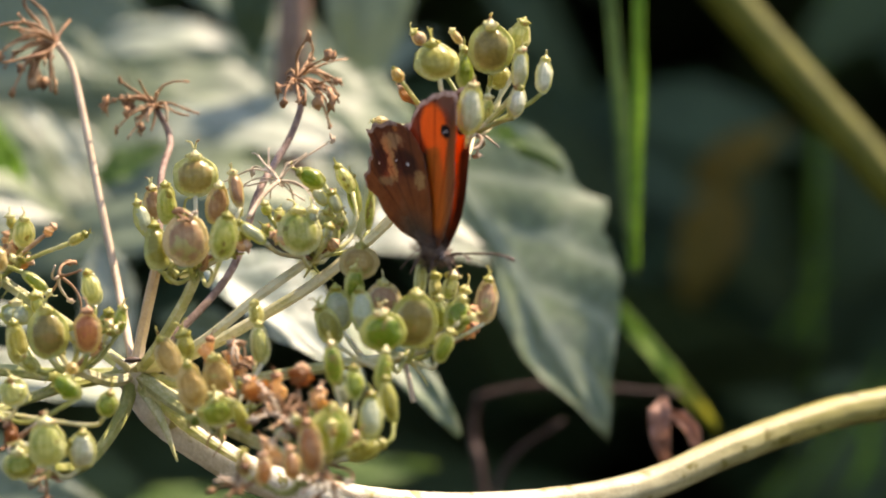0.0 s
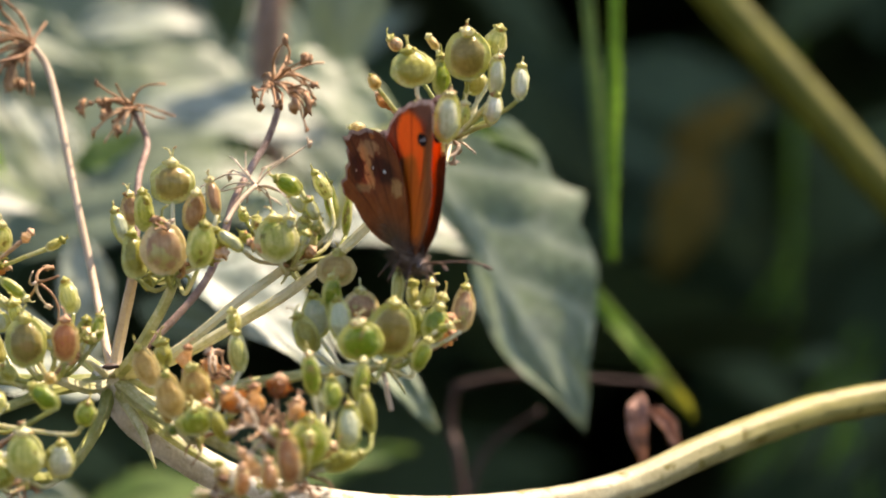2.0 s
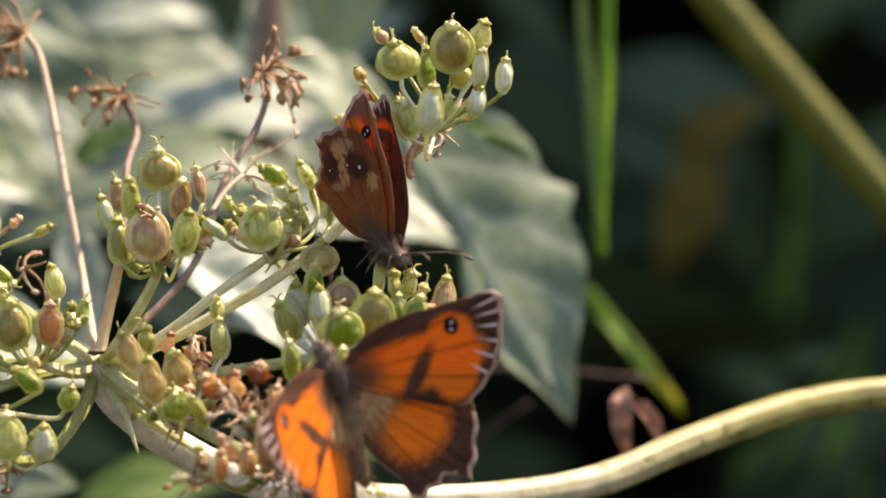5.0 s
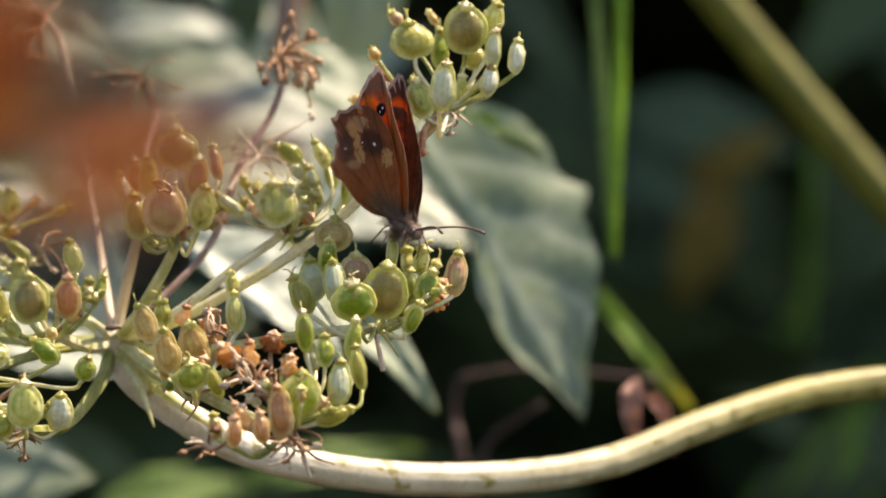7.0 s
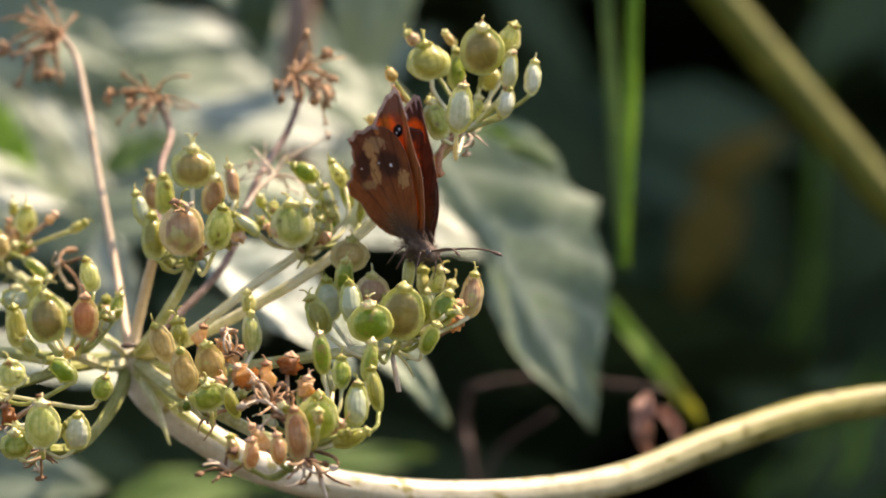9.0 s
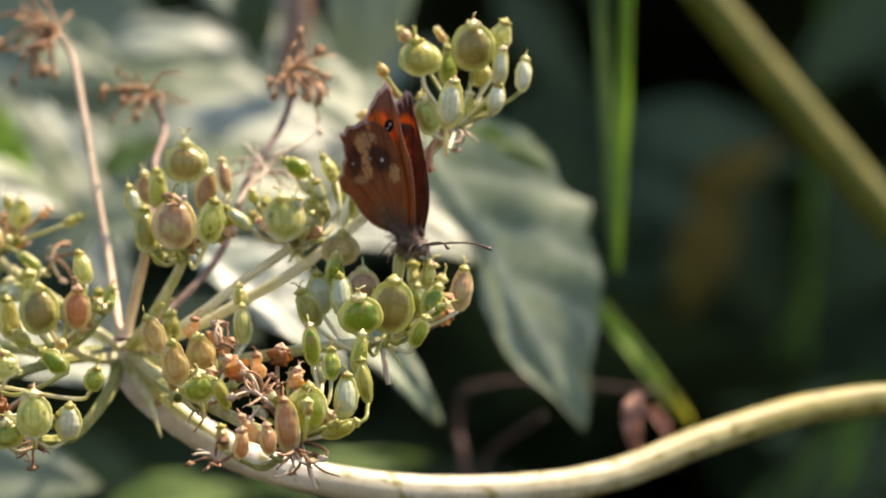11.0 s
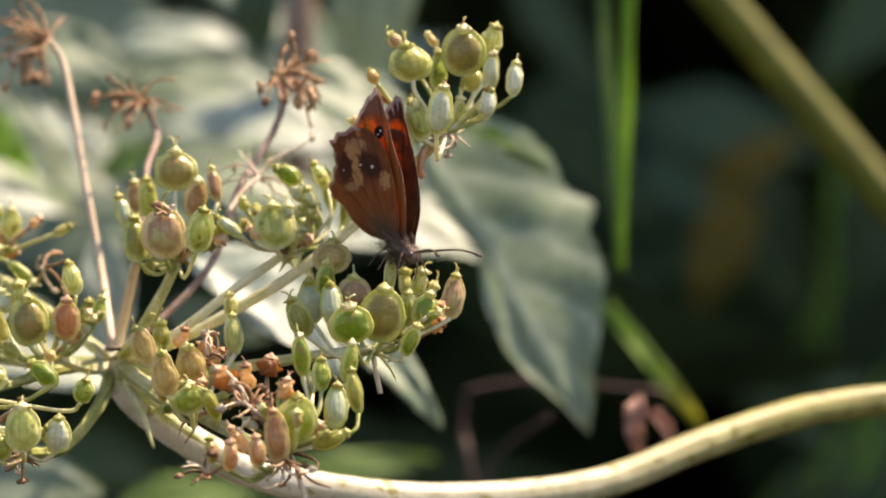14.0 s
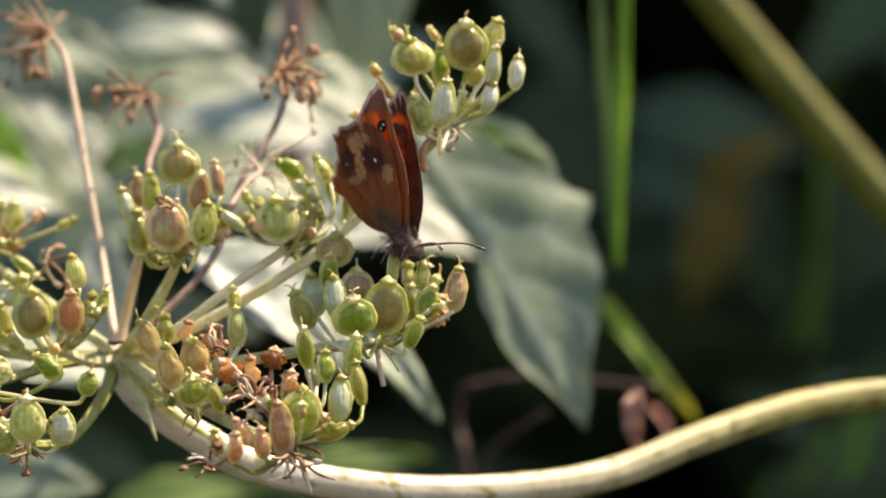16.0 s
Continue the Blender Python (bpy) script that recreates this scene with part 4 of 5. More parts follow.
def wing_mesh(line, side, camber, scallop, size):
    """Two thin sheets that meet in a fringe, fanned out from the wing's root."""
    pts = glide([Vector((x * 0.001 * size, y * 0.001 * size, 0)) for x, y in line], 6)
    root = Vector((0.0001, -0.0006, 0))
    bm = bmesh.new()
    n, rings = len(pts), 12
    out = []
    for i, p in enumerate(pts):
        s = i / (n - 1)
        edge = max(0.0, min(1.0, (s - 0.30) * 8, (0.86 - s) * 8))
        q = p + (p - root).normalized() * scallop * 0.001 * edge * (math.cos(s * 92) - 0.4)
        out.append(q)
    sheets = {}
    for lay, z0 in ((0, 0.00004), (1, -0.00004)):
        for i, p in enumerate(out):
            for k in range(1, rings + 1):
                f = 0.965 * k / (rings - 1) if k < rings else 1.0
                q = root.lerp(p, f)
                vein = 0.00006 * math.cos(i / (n - 1) * 40) * f
                z = camber * 0.001 * math.sin(f * 2.2) * (0.4 + 0.6 * i / n) + vein
                sheets[lay, i, k] = bm.verts.new((side * q.x, q.y, z + (z0 if k < rings else z0 * 0.3)))
        sheets[lay, "root"] = bm.verts.new((side * root.x, root.y, z0))
    def face(vs, flip, mi):
        bm.faces.new(vs[::-1] if flip else vs).material_index = mi
    for lay in (0, 1):
        flip = (lay == 0) == (side > 0)
        for i in range(n - 1):
            face([sheets[lay, "root"], sheets[lay, i, 1], sheets[lay, i + 1, 1]], flip, lay)
            for k in range(1, rings):
                mi = 2 if (k == rings - 1 and 0.3 < i / n < 0.86) else lay
                face([sheets[lay, i, k], sheets[lay, i, k + 1], sheets[lay, i + 1, k + 1], sheets[lay, i + 1, k]], flip, mi)
    for i in range(n - 1):
        face([sheets[0, i, rings], sheets[1, i, rings], sheets[1, i + 1, rings], sheets[0, i + 1, rings]], side > 0, 2)
    return bm


def spindle(line, sides=14, fuzz=0, seed_no=1, hair=0.0006, scale=1.0):
    """A round body along the y axis: (y, z, radius) in mm, with hairs."""
    bm = bmesh.new()
    pts = glide([Vector(p) * scale for p in line], 4)
    rings = []
    for p in pts:
        rings.append([bm.verts.new((p.z * 0.001 * math.cos(a), p.x * 0.001, p.y * 0.001 + p.z * 0.0011 * math.sin(a))) for a in [6.2832 * k / sides for k in range(sides)]])
    for a, b in zip(rings, rings[1:]):
        for k in range(sides):
            bm.faces.new((a[k], b[k], b[(k + 1) % sides], a[(k + 1) % sides]))
    bm.faces.new(rings[0])
    bm.faces.new(rings[-1][::-1])
    rng = random.Random(seed_no)
    for k in range(fuzz):
        p = rng.choice(pts[1:-1])
        a = rng.uniform(0, 6.2832)
        d = Vector((math.cos(a), rng.uniform(-0.9, 0.2), math.sin(a)))
        o = Vector((p.z * 0.00095 * d.x, p.x * 0.001, p.y * 0.001 + p.z * 0.00105 * d.z))
        tube_into(bm, [o, o + d * hair * 0.6, o + d * hair + Vector((0, -hair * 0.4, 0))], 0.000035, 0.00001, sides=3)
    return bm


def wing_hair(side, size, seed_no, n=230):
    """Long hairs that lie over the foot of a hindwing, fanned out from its root."""
    rng = random.Random(seed_no)
    bm = bmesh.new()
    for k in range(n):
        a = radians(rng.uniform(-88, -28))
        r = rng.uniform(0.6, 5.4) * 0.001 * size
        d = Vector((side * math.cos(a), math.sin(a), 0))
        o = d * r + Vector((0, -0.0006, 0.00016 + 0.0004 * math.sin(min(1, r / 0.012) * 2.2)))
        e = (d + Vector((rng.uniform(-0.3, 0.3), rng.uniform(-0.3, 0.3), rng.uniform(0.02, 0.22)))).normalized() * rng.uniform(1.4, 3.0) * 0.001 * size
        tube_into(bm, [o, o + e * 0.55 + Vector((0, 0, 0.0001)), o + e], 0.00007, 0.00003, sides=3)
    return bm


def butterfly(label, size=1.0, lift=0.0, body=1.0, bow=(0.5, 0.5)):
    fly = thing("butterfly", label, "butterfly", "butterflies")
    k = size
    part("thorax", spindle([(-1.6, 0.3, 0.9), (0, 0.2, 1.5), (2, 0.1, 1.5), (3.6, -0.1, 0.8)], fuzz=420, seed_no=4, hair=0.0013, scale=body), FUR, fly, "furry brown thorax")
    part("abdomen", spindle([(-12.4 + 0.8 * lift, lift - 0.6, 0.3), (-11 + 0.7 * lift, 0.85 * lift - 0.5, 0.8), (-6 + 0.2 * lift, 0.45 * lift, 1.15), (-2.5, 0.12 * lift, 1.1), (-1.2, 0.2, 0.8)], fuzz=200, seed_no=5, hair=0.0010, scale=body), BELLY, fly, "brown furry abdomen")
    head = part("head", spindle([(3.3, -0.1, 0.6), (4.2, -0.2, 1.05), (5.0, -0.4, 0.9), (5.6, -0.6, 0.3)], fuzz=60, seed_no=6, hair=0.0006, scale=body), FUR, fly)
    for s in (-1, 1):
        bm = bmesh.new()
        blob_into(bm, Vector((s * 0.00075, 0.0046, -0.0002)) * body, 0.00062 * body, (0.7, 1, 1.1), 1.0, 0.0, 2)
        part("eye", bm, EYE, head, "dark round compound eye")
        bm = bmesh.new()
        line = glide([Vector((s * 0.0004, 0.0050, 0.0003)) * body, Vector((s * 0.0012, 0.0075, 0.0014)), Vector((s * 0.0022, 0.0105, 0.0020)), Vector((s * 0.0030, 0.0130, 0.0019))], 5)
        tube_into(bm, line, 0.00013, 0.00011, sides=6, wobble=0.2)
        tube_into(bm, [line[-4], line[-3], line[-2], line[-1]], 0.00012, 0.00016, sides=7, mid=0.00026)
        part("antenna", bm, HORN, head, "thin clubbed antenna")
        for j, (y, dy, out) in enumerate(((2.6, 2.2, 2.6), (1.2, -0.6, 3.4), (0.0, -2.6, 3.2))):
            bm = bmesh.new()
            joints = [(s * 0.0008, y * 0.001, -0.0010), (s * out * 0.0006, (y + dy * 0.4) * 0.001, -0.0004), (s * out * 0.0010, (y + dy * 0.8) * 0.001, -0.0026), (s * out * 0.0011, (y + dy) * 0.001, -0.0036)]
            tube_into(bm, glide([Vector(p) * body for p in joints], 4), 0.00012, 0.00006, sides=6)
            part("leg", bm, HORN, fly, "thin dark jointed leg")
    bm = tube([Vector((0, 0.0053, -0.0008)) * body, Vector((0, 0.0060, -0.0022)) * body, Vector((0, 0.0056, -0.0042)) * body], 0.00010, 0.00006, 5, sides=6)
    part("proboscis", bm, HORN, head)
    wings = []
    for s in (1, -1):
        f = part("forewing", wing_mesh(FORE_LINE, s, bow[0 if s > 0 else 1], 0.10, k), [FORE_TOP, FORE_LOW, FRINGE], fly, "orange forewing with black eyespot and brown border")
        h = part("hindwing", wing_mesh(HIND_LINE, s, 0.4, 0.30, k), [HIND_TOP, HIND_LOW, FRINGE], fly, "brown scalloped hindwing, mottled pale below")
        part("hair", wing_hair(s, k, 41 + s), GOLD_HAIR, h, "long golden-brown hairs over the wing base")
        wings.append((s, f, h))
    return fly, wings


def stance(place, head, up):
    """The pose of a butterfly by where its head points and where its back faces."""
    y = Vector(head).normalized()
    x = y.cross(Vector(up)).normalized()
    z = x.cross(y)
    m = Matrix((x, y, z)).transposed().to_4x4()
    return Matrix.Translation(place) @ m


def flap(wings, rows, more=0):
    """Wing keys: seconds, right fold, left fold (0 spread, 90 shut), sweep of the forewings and hindwings, more sweep of the left forewing."""
    for s, fore, hind in wings:
        for ob, col in ((fore, 3), (hind, 4)):
            keys = []
            for r in rows:
                fold = r[1] if s > 0 else r[2]
                sweep = r[col] + ((r[5] if len(r) > 5 else more) if s < 0 and col == 3 else 0)
                root = Vector((s * 0.0006, 0.0012 if col == 3 else 0.0006, 0.0004))
                keys.append((r[0], Matrix.Translation(root) @ pose(0, 0, 0, 0, -s * (fold - (0 if col == 3 else 2.5)), 0) @ Matrix.Translation((0, 0, 0 if col == 3 else -0.0003)) @ pose(0, 0, 0, 0, 0, s * sweep)))
            walk(ob, keys)


perched, perched_wings = butterfly("brown and orange gatekeeper butterfly perched on a green fruit cluster", 0.888, 7.0, 0.74, (0.3, -1.2))
visitor, visitor_wings = butterfly("orange and dark brown butterfly, fluttering round the seed head", 0.97)


# ---- leaves and grass behind ----
LOBED = [(0.0, 0.05), (0.05, 0.60), (0.14, 0.78), (0.24, 0.86), (0.34, 0.84), (0.42, 1.0), (0.47, 0.82), (0.61, 0.76), (0.66, 0.66), (0.73, 0.54), (0.84, 0.28), (0.91, 0.18), (1.0, 0.0)]
LOWER_LOBE = [(0.0, 0.05), (0.1, 0.5), (0.25, 0.6), (0.35, 0.25), (0.40, 0.2), (0.46, 0.6), (0.54, 0.88), (0.67, 1.0), (0.78, 0.75), (0.87, 0.35), (1.0, 0.0)]
OVATE = [(0.0, 0.04), (0.08, 0.45), (0.2, 0.80), (0.34, 1.0), (0.5, 0.94), (0.7, 0.66), (0.86, 0.32), (1.0, 0.0)]
BLADE = [(0.0, 0.8), (0.3, 1.0), (0.7, 0.9), (0.92, 0.5), (1.0, 0.0)]


def width_at(profile, s):
    for (a, u), (b, v) in zip(profile, profile[1:]):
        if s <= b:
            return u + (v - u) * (s - a) / (b - a)
    return 0.0


def leaf(name, label, base, tip, normal, left, right, material, profile=OVATE, fold=(20, 20), curl=4.0, category="leaf", group="leaves behind the seed head", teeth=0.06, stalk_to=None, seed_no=1, veins=5, relief=0.02, other=None):
    """A leaf from its foot to its tip; half widths and curl in mm, fold in degrees for each half."""
    ob = thing(name, label, category, group, at=base)
    d = tip - base
    le = d.length
    y = d.normalized()
    x = y.cross(Vector(normal)).normalized()
    z = x.cross(y)
    turn = Matrix((x, y, z)).transposed().to_4x4()
    bm = bmesh.new()
    ns, nt = 44, 7
    grid = {}
    l_along, l_across = bm.verts.layers.float.new("leaf_along"), bm.verts.layers.float.new("leaf_across")

    def at(s, tt):
        half = (left if tt < 0 else right) * 0.001
        w = half * width_at(profile if tt < 0 or other is None else other, s) * (1 + teeth * (((s * 17) % 1.0) - 0.5) * (abs(tt) > 0.8))
        a = radians(fold[0] if tt < 0 else fold[1])
        u = abs(tt)
        ripple = 0.0012 * noise.noise(Vector((s * 4 + seed_no, tt * 2, seed_no * 3.1))) * (0.3 + u)
        vein = -0.001 * relief * abs(math.sin((s * veins - u * 1.34) * math.pi)) ** 0.5 * min(1, u * 3) * min(1, le * 40)
        return Vector((math.copysign(w * u * math.cos(a), tt) if tt else 0.0, s * le, w * u * math.sin(a) - curl * 0.001 * (s - 0.3) ** 2 * 2 - 0.12 * w * u * u + ripple + vein))
    for i in range(ns + 1):
        for j in range(-nt, nt + 1):
            grid[i, j] = bm.verts.new(at(i / ns, j / nt))
            grid[i, j][l_along], grid[i, j][l_across] = i / ns, abs(j) / nt
    for i in range(ns):
        for j in range(-nt, nt):
            bm.faces.new((grid[i, j], grid[i, j + 1], grid[i + 1, j + 1], grid[i + 1, j]))
    part("blade", bm, material, ob, "", turn)
    bm = bmesh.new()
    tube_into(bm, [at(i / 14, 0) - Vector((0, 0, 0.0003)) for i in range(15)], le * 0.008, le * 0.003, sides=7)
    part("midrib", bm, material, ob, "", turn)
    if stalk_to is not None:
        part("leaf_stalk", tube([Vector((0, 0, 0)), (stalk_to - base) * 0.5 + Vector((0, 0, le * 0.08)), stalk_to - base], le * 0.016, le * 0.03, 8, sides=8), STALK, ob)
    return ob


leaf("lobed_leaf", "large grey-green lobed leaf with a glossy sheen", mm(-2.6, 122.0, 15.5), mm(20.4, 116.0, -23.6), (0.05, -0.88, 0.46), 16.8, 5.2, LEAF_MID, LOBED, (3, 14), 3.0, teeth=0.03, relief=0.5, other=LOWER_LOBE, stalk_to=mm(-12.4, 128.0, 2.3), seed_no=2)
leaf("lobed_leaf", "pale glossy leaf lobe behind the butterfly", mm(-10.1, 132.0, 8.4), mm(9.5, 126.0, 0.8), (0.2, -0.65, 0.75), 4.0, 4.7, LEAF_SUN_PALE, OVATE, (10, 10), 3.0, seed_no=20)
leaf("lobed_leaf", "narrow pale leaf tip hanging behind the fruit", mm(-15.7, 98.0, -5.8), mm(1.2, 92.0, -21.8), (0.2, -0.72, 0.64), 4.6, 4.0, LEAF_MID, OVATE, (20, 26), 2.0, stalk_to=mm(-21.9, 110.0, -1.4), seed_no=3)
leaf("lobed_leaf", "pale sunlit leaf below the rays", mm(-32.1, 80.0, 0.1), mm(-10.3, 72.0, -15.0), (0.2, -0.76, 0.6), 8.2, 3.9, LEAF_SUN_PALE, OVATE, (10, 10), 3.0, seed_no=4)
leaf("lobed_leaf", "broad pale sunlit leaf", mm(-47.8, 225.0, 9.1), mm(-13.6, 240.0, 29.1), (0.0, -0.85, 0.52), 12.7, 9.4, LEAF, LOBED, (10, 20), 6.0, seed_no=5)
leaf("lobed_leaf", "pale leaf bright in the sun", mm(-12.3, 190.0, 14.0), mm(-40.1, 190.0, 23.5), (0.2, -0.64, 0.74), 6.4, 6.2, LEAF_SUN_PALE, OVATE, (10, 14), 4.0, seed_no=6)
leaf("lobed_leaf", "small pale sunlit leaf", mm(-48.8, 230.0, 30.1), mm(-27.9, 230.0, 32.6), (0.15, -0.7, 0.7), 4.6, 4.6, LEAF_SUN_PALE, OVATE, (10, 20), 4.0, seed_no=21)
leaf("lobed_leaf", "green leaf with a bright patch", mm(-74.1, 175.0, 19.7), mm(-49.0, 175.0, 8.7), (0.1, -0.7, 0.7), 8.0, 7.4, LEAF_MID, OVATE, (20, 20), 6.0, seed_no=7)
leaf("lobed_leaf", "broad pale sunlit leaf", mm(-74.8, 160.0, 7.1), mm(-47.8, 165.0, 6.6), (0.2, -0.66, 0.72), 4.7, 3.3, LEAF_SUN_PALE, OVATE, (10, 20), 4.0, seed_no=8)
leaf("lobed_leaf", "grey-green leaf in soft light", mm(-81.4, 250.0, 41.9), mm(-32.2, 255.0, 24.4), (-0.1, -0.97, 0.25), 15.4, 15.4, LEAF, LOBED, (10, 10), 8.0, seed_no=9)
leaf("lobed_leaf", "grey-green leaf in soft light", mm(-7.5, 190.0, 51.0), mm(-13.0, 186.0, 15.9), (0.1, -0.9, 0.42), 6.4, 6.4, LEAF, OVATE, (14, 14), 6.0, seed_no=10)
leaf("lobed_leaf", "grey-green leaf in soft light", mm(-59.2, 190.0, 0.1), mm(-6.7, 190.0, 8.8), (0.0, -0.8, 0.6), 8.0, 4.0, LEAF, LOBED, (12, 12), 6.0, seed_no=11)
leaf("lobed_leaf", "broad pale sunlit leaf", mm(-0.3, 205.0, 3.3), mm(-29.5, 212.0, 30.9), (0.0, -0.85, 0.5), 8.7, 8.7, LEAF, LOBED, (12, 12), 5.0, seed_no=22)
leaf("lobed_leaf", "pale leaf low under the seed head", mm(-66.5, 100.0, -13.9), mm(-26.9, 104.0, -16.8), (0.15, -0.62, 0.75), 5.6, 5.2, LEAF_SUN_PALE, OVATE, (10, 14), 5.0, seed_no=12)
leaf("lobed_leaf", "pale leaf standing behind the rays", mm(-45.2, 130.0, 2.7), mm(-43.7, 130.0, -18.1), (0.25, -0.66, 0.7), 4.3, 4.3, LEAF_SUN_PALE, OVATE, (10, 14), 3.0, seed_no=57)
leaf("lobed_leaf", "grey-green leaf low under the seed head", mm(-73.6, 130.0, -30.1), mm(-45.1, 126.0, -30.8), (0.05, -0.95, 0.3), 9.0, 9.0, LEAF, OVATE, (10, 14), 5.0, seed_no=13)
leaf("lobed_leaf", "pale sunlit leaf beside the fruit", mm(-64.3, 100.0, -5.8), mm(-44.4, 100.0, -9.1), (0.2, -0.55, 0.8), 2.6, 2.8, LEAF_SUN_PALE, OVATE, (10, 14), 3.0, seed_no=56)
leaf("lobed_leaf", "dark green leaf deep in the shade", mm(-27.8, 210.0, -33.9), mm(-1.1, 215.0, -28.0), (0.0, -0.9, 0.43), 2.9, 3.6, LEAF_GREEN, OVATE, (10, 14), 5.0, seed_no=14)
leaf("lobed_leaf", "grey-green leaf in soft light", mm(-84.7, 262.0, 11.9), mm(-27.4, 266.0, 12.8), (0.1, -0.8, 0.6), 14.0, 14.0, LEAF, LOBED, (10, 10), 8.0, seed_no=23)
leaf("lobed_leaf", "grey-green leaf in soft light", mm(-42.5, 262.0, 50.7), mm(-12.2, 264.0, 26.3), (0.1, -0.8, 0.6), 7.4, 7.4, LEAF, OVATE, (10, 10), 5.0, seed_no=34)
leaf("lobed_leaf", "pale leaf bright in the sun", mm(-42.6, 215.0, 17.5), mm(-14.1, 215.0, 19.2), (0.15, -0.7, 0.7), 4.2, 4.0, LEAF_SUN_PALE, OVATE, (10, 14), 3.0, seed_no=60)
leaf("lobed_leaf", "grey-green leaf in soft light", mm(-51.1, 245.0, 25.5), mm(-21.1, 245.0, 26.7), (0.1, -0.78, 0.62), 3.8, 3.8, LEAF_MID, OVATE, (10, 14), 3.0, seed_no=61)
leaf("small_leaf", "small bright yellow-green leaf", mm(-64.7, 160.0, 19.5), mm(-55.4, 160.0, 10.2), (0.1, -0.8, 0.6), 2.9, 2.7, GRASS, OVATE, (10, 10), 2.0, seed_no=24)
leaf("small_leaf", "soft yellow-green leaf behind the fruit", mm(-47.2, 170.0, 10.2), mm(-37.9, 170.0, 15.7), (0.1, -0.8, 0.6), 2.4, 2.4, LEAF_GREEN, OVATE, (10, 10), 2.0, seed_no=25)
# The dim leaves get their shade from darkened leaf colours.
leaf("shade_toned_leaf", "green leaf coloured dim, as deep in shade", mm(87.6, 430.0, 17.3), mm(57.4, 440.0, -11.5), (0.0, -0.9, 0.4), 8.7, 8.0, LEAF_SHADE_TONED, OVATE, (10, 10), 6.0, group="leaves in the shade", seed_no=27)
leaf("shade_toned_leaf", "green leaf coloured dim, as deep in shade", mm(82.8, 430.0, -30.5), mm(51.2, 430.0, -40.1), (0.0, -0.9, 0.4), 6.7, 6.0, LEAF_SHADE_TONED, OVATE, (10, 10), 6.0, group="leaves in the shade", seed_no=28)
leaf("shade_toned_leaf", "green leaf coloured dim, as deep in shade", mm(11.2, 440.0, 25.1), mm(38.4, 450.0, 2.0), (0.0, -0.9, 0.4), 6.0, 6.0, LEAF_SHADE_TONED, OVATE, (10, 10), 6.0, group="leaves in the shade", seed_no=29)
# Darker leaf tone here imitates a leaf the sun misses.
leaf("lobed_leaf", "grey-green leaf in a darker tone, as out of the sun", mm(-61.5, 205.0, 30.7), mm(-42.2, 205.0, 25.9), (0.1, -0.85, 0.5), 4.2, 4.2, LEAF_MID, OVATE, (10, 10), 3.0, seed_no=32)
leaf("lobed_leaf", "small pale sunlit leaf", mm(-53.0, 195.0, 18.5), mm(-42.7, 195.0, 11.3), (0.2, -0.7, 0.7), 2.4, 2.7, LEAF_SUN_PALE, OVATE, (10, 10), 3.0, seed_no=33)
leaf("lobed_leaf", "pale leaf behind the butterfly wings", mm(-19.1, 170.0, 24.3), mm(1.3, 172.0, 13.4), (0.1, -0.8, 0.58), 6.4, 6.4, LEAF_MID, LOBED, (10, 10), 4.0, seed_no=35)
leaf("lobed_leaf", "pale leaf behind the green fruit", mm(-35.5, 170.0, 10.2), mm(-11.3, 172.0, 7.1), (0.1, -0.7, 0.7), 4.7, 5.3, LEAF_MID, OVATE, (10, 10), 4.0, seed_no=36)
leaf("lobed_leaf", "pale leaf under the butterfly", mm(-24.1, 150.0, 3.5), mm(7.8, 152.0, 1.0), (0.1, -0.7, 0.7), 5.6, 3.2, LEAF_SUN_PALE, OVATE, (10, 10), 4.0, seed_no=37)
leaf("lobed_leaf", "narrow pale leaf edge catching the sun", mm(-56.4, 165.0, 21.1), mm(-46.3, 165.0, 9.4), (0.2, -0.55, 0.8), 2.3, 2.3, LEAF_SUN_PALE, OVATE, (10, 10), 2.0, seed_no=51)
# Added dark shape that stands for the shaded gap between pale leaves.
leaf("shade_toned_leaf", "dark leaf shape in place of a shaded gap", mm(-26.7, 180.0, 39.5), mm(-25.7, 180.0, 25.7), (0.0, -0.99, -0.1), 3.6, 3.2, LEAF_DARK, OVATE, (10, 10), 2.0, group="leaves in the shade", seed_no=52)
leaf("shade_toned_leaf", "green leaf coloured dim, as deep in shade", mm(31.1, 425.0, 23.9), mm(62.5, 425.0, 18.2), (0.0, -0.85, 0.5), 7.5, 7.5, LEAF_DARK, OVATE, (10, 10), 5.0, group="leaves in the shade", seed_no=53)
leaf("shade_toned_leaf", "green leaf coloured dim, as deep in shade", mm(30.0, 420.0, 10.5), mm(52.0, 425.0, 15.3), (0.0, -0.85, 0.5), 6.5, 7.5, LEAF_DARK, OVATE, (10, 10), 5.0, group="leaves in the shade", seed_no=54)
leaf("shade_toned_leaf", "green leaf coloured dim, as deep in shade", mm(-62.9, 300.0, -29.5), mm(-42.1, 300.0, -35.5), (0.0, -0.9, 0.4), 4.7, 4.7, LEAF_SHADE_TONED, OVATE, (10, 10), 5.0, group="leaves in the shade", seed_no=38)
leaf("shade_toned_leaf", "green leaf coloured dim, as deep in shade", mm(44.2, 450.0, 17.5), mm(61.9, 455.0, -11.6), (0.0, -0.9, 0.4), 8.0, 8.7, LEAF_SHADE_TONED, OVATE, (10, 10), 6.0, group="leaves in the shade", seed_no=39)
leaf("shade_toned_leaf", "green leaf coloured dim, as deep in shade", mm(64.6, 450.0, 19.5), mm(79.4, 455.0, -7.7), (0.0, -0.9, 0.4), 6.0, 6.0, LEAF_SHADE_TONED, OVATE, (10, 10), 6.0, group="leaves in the shade", seed_no=40)
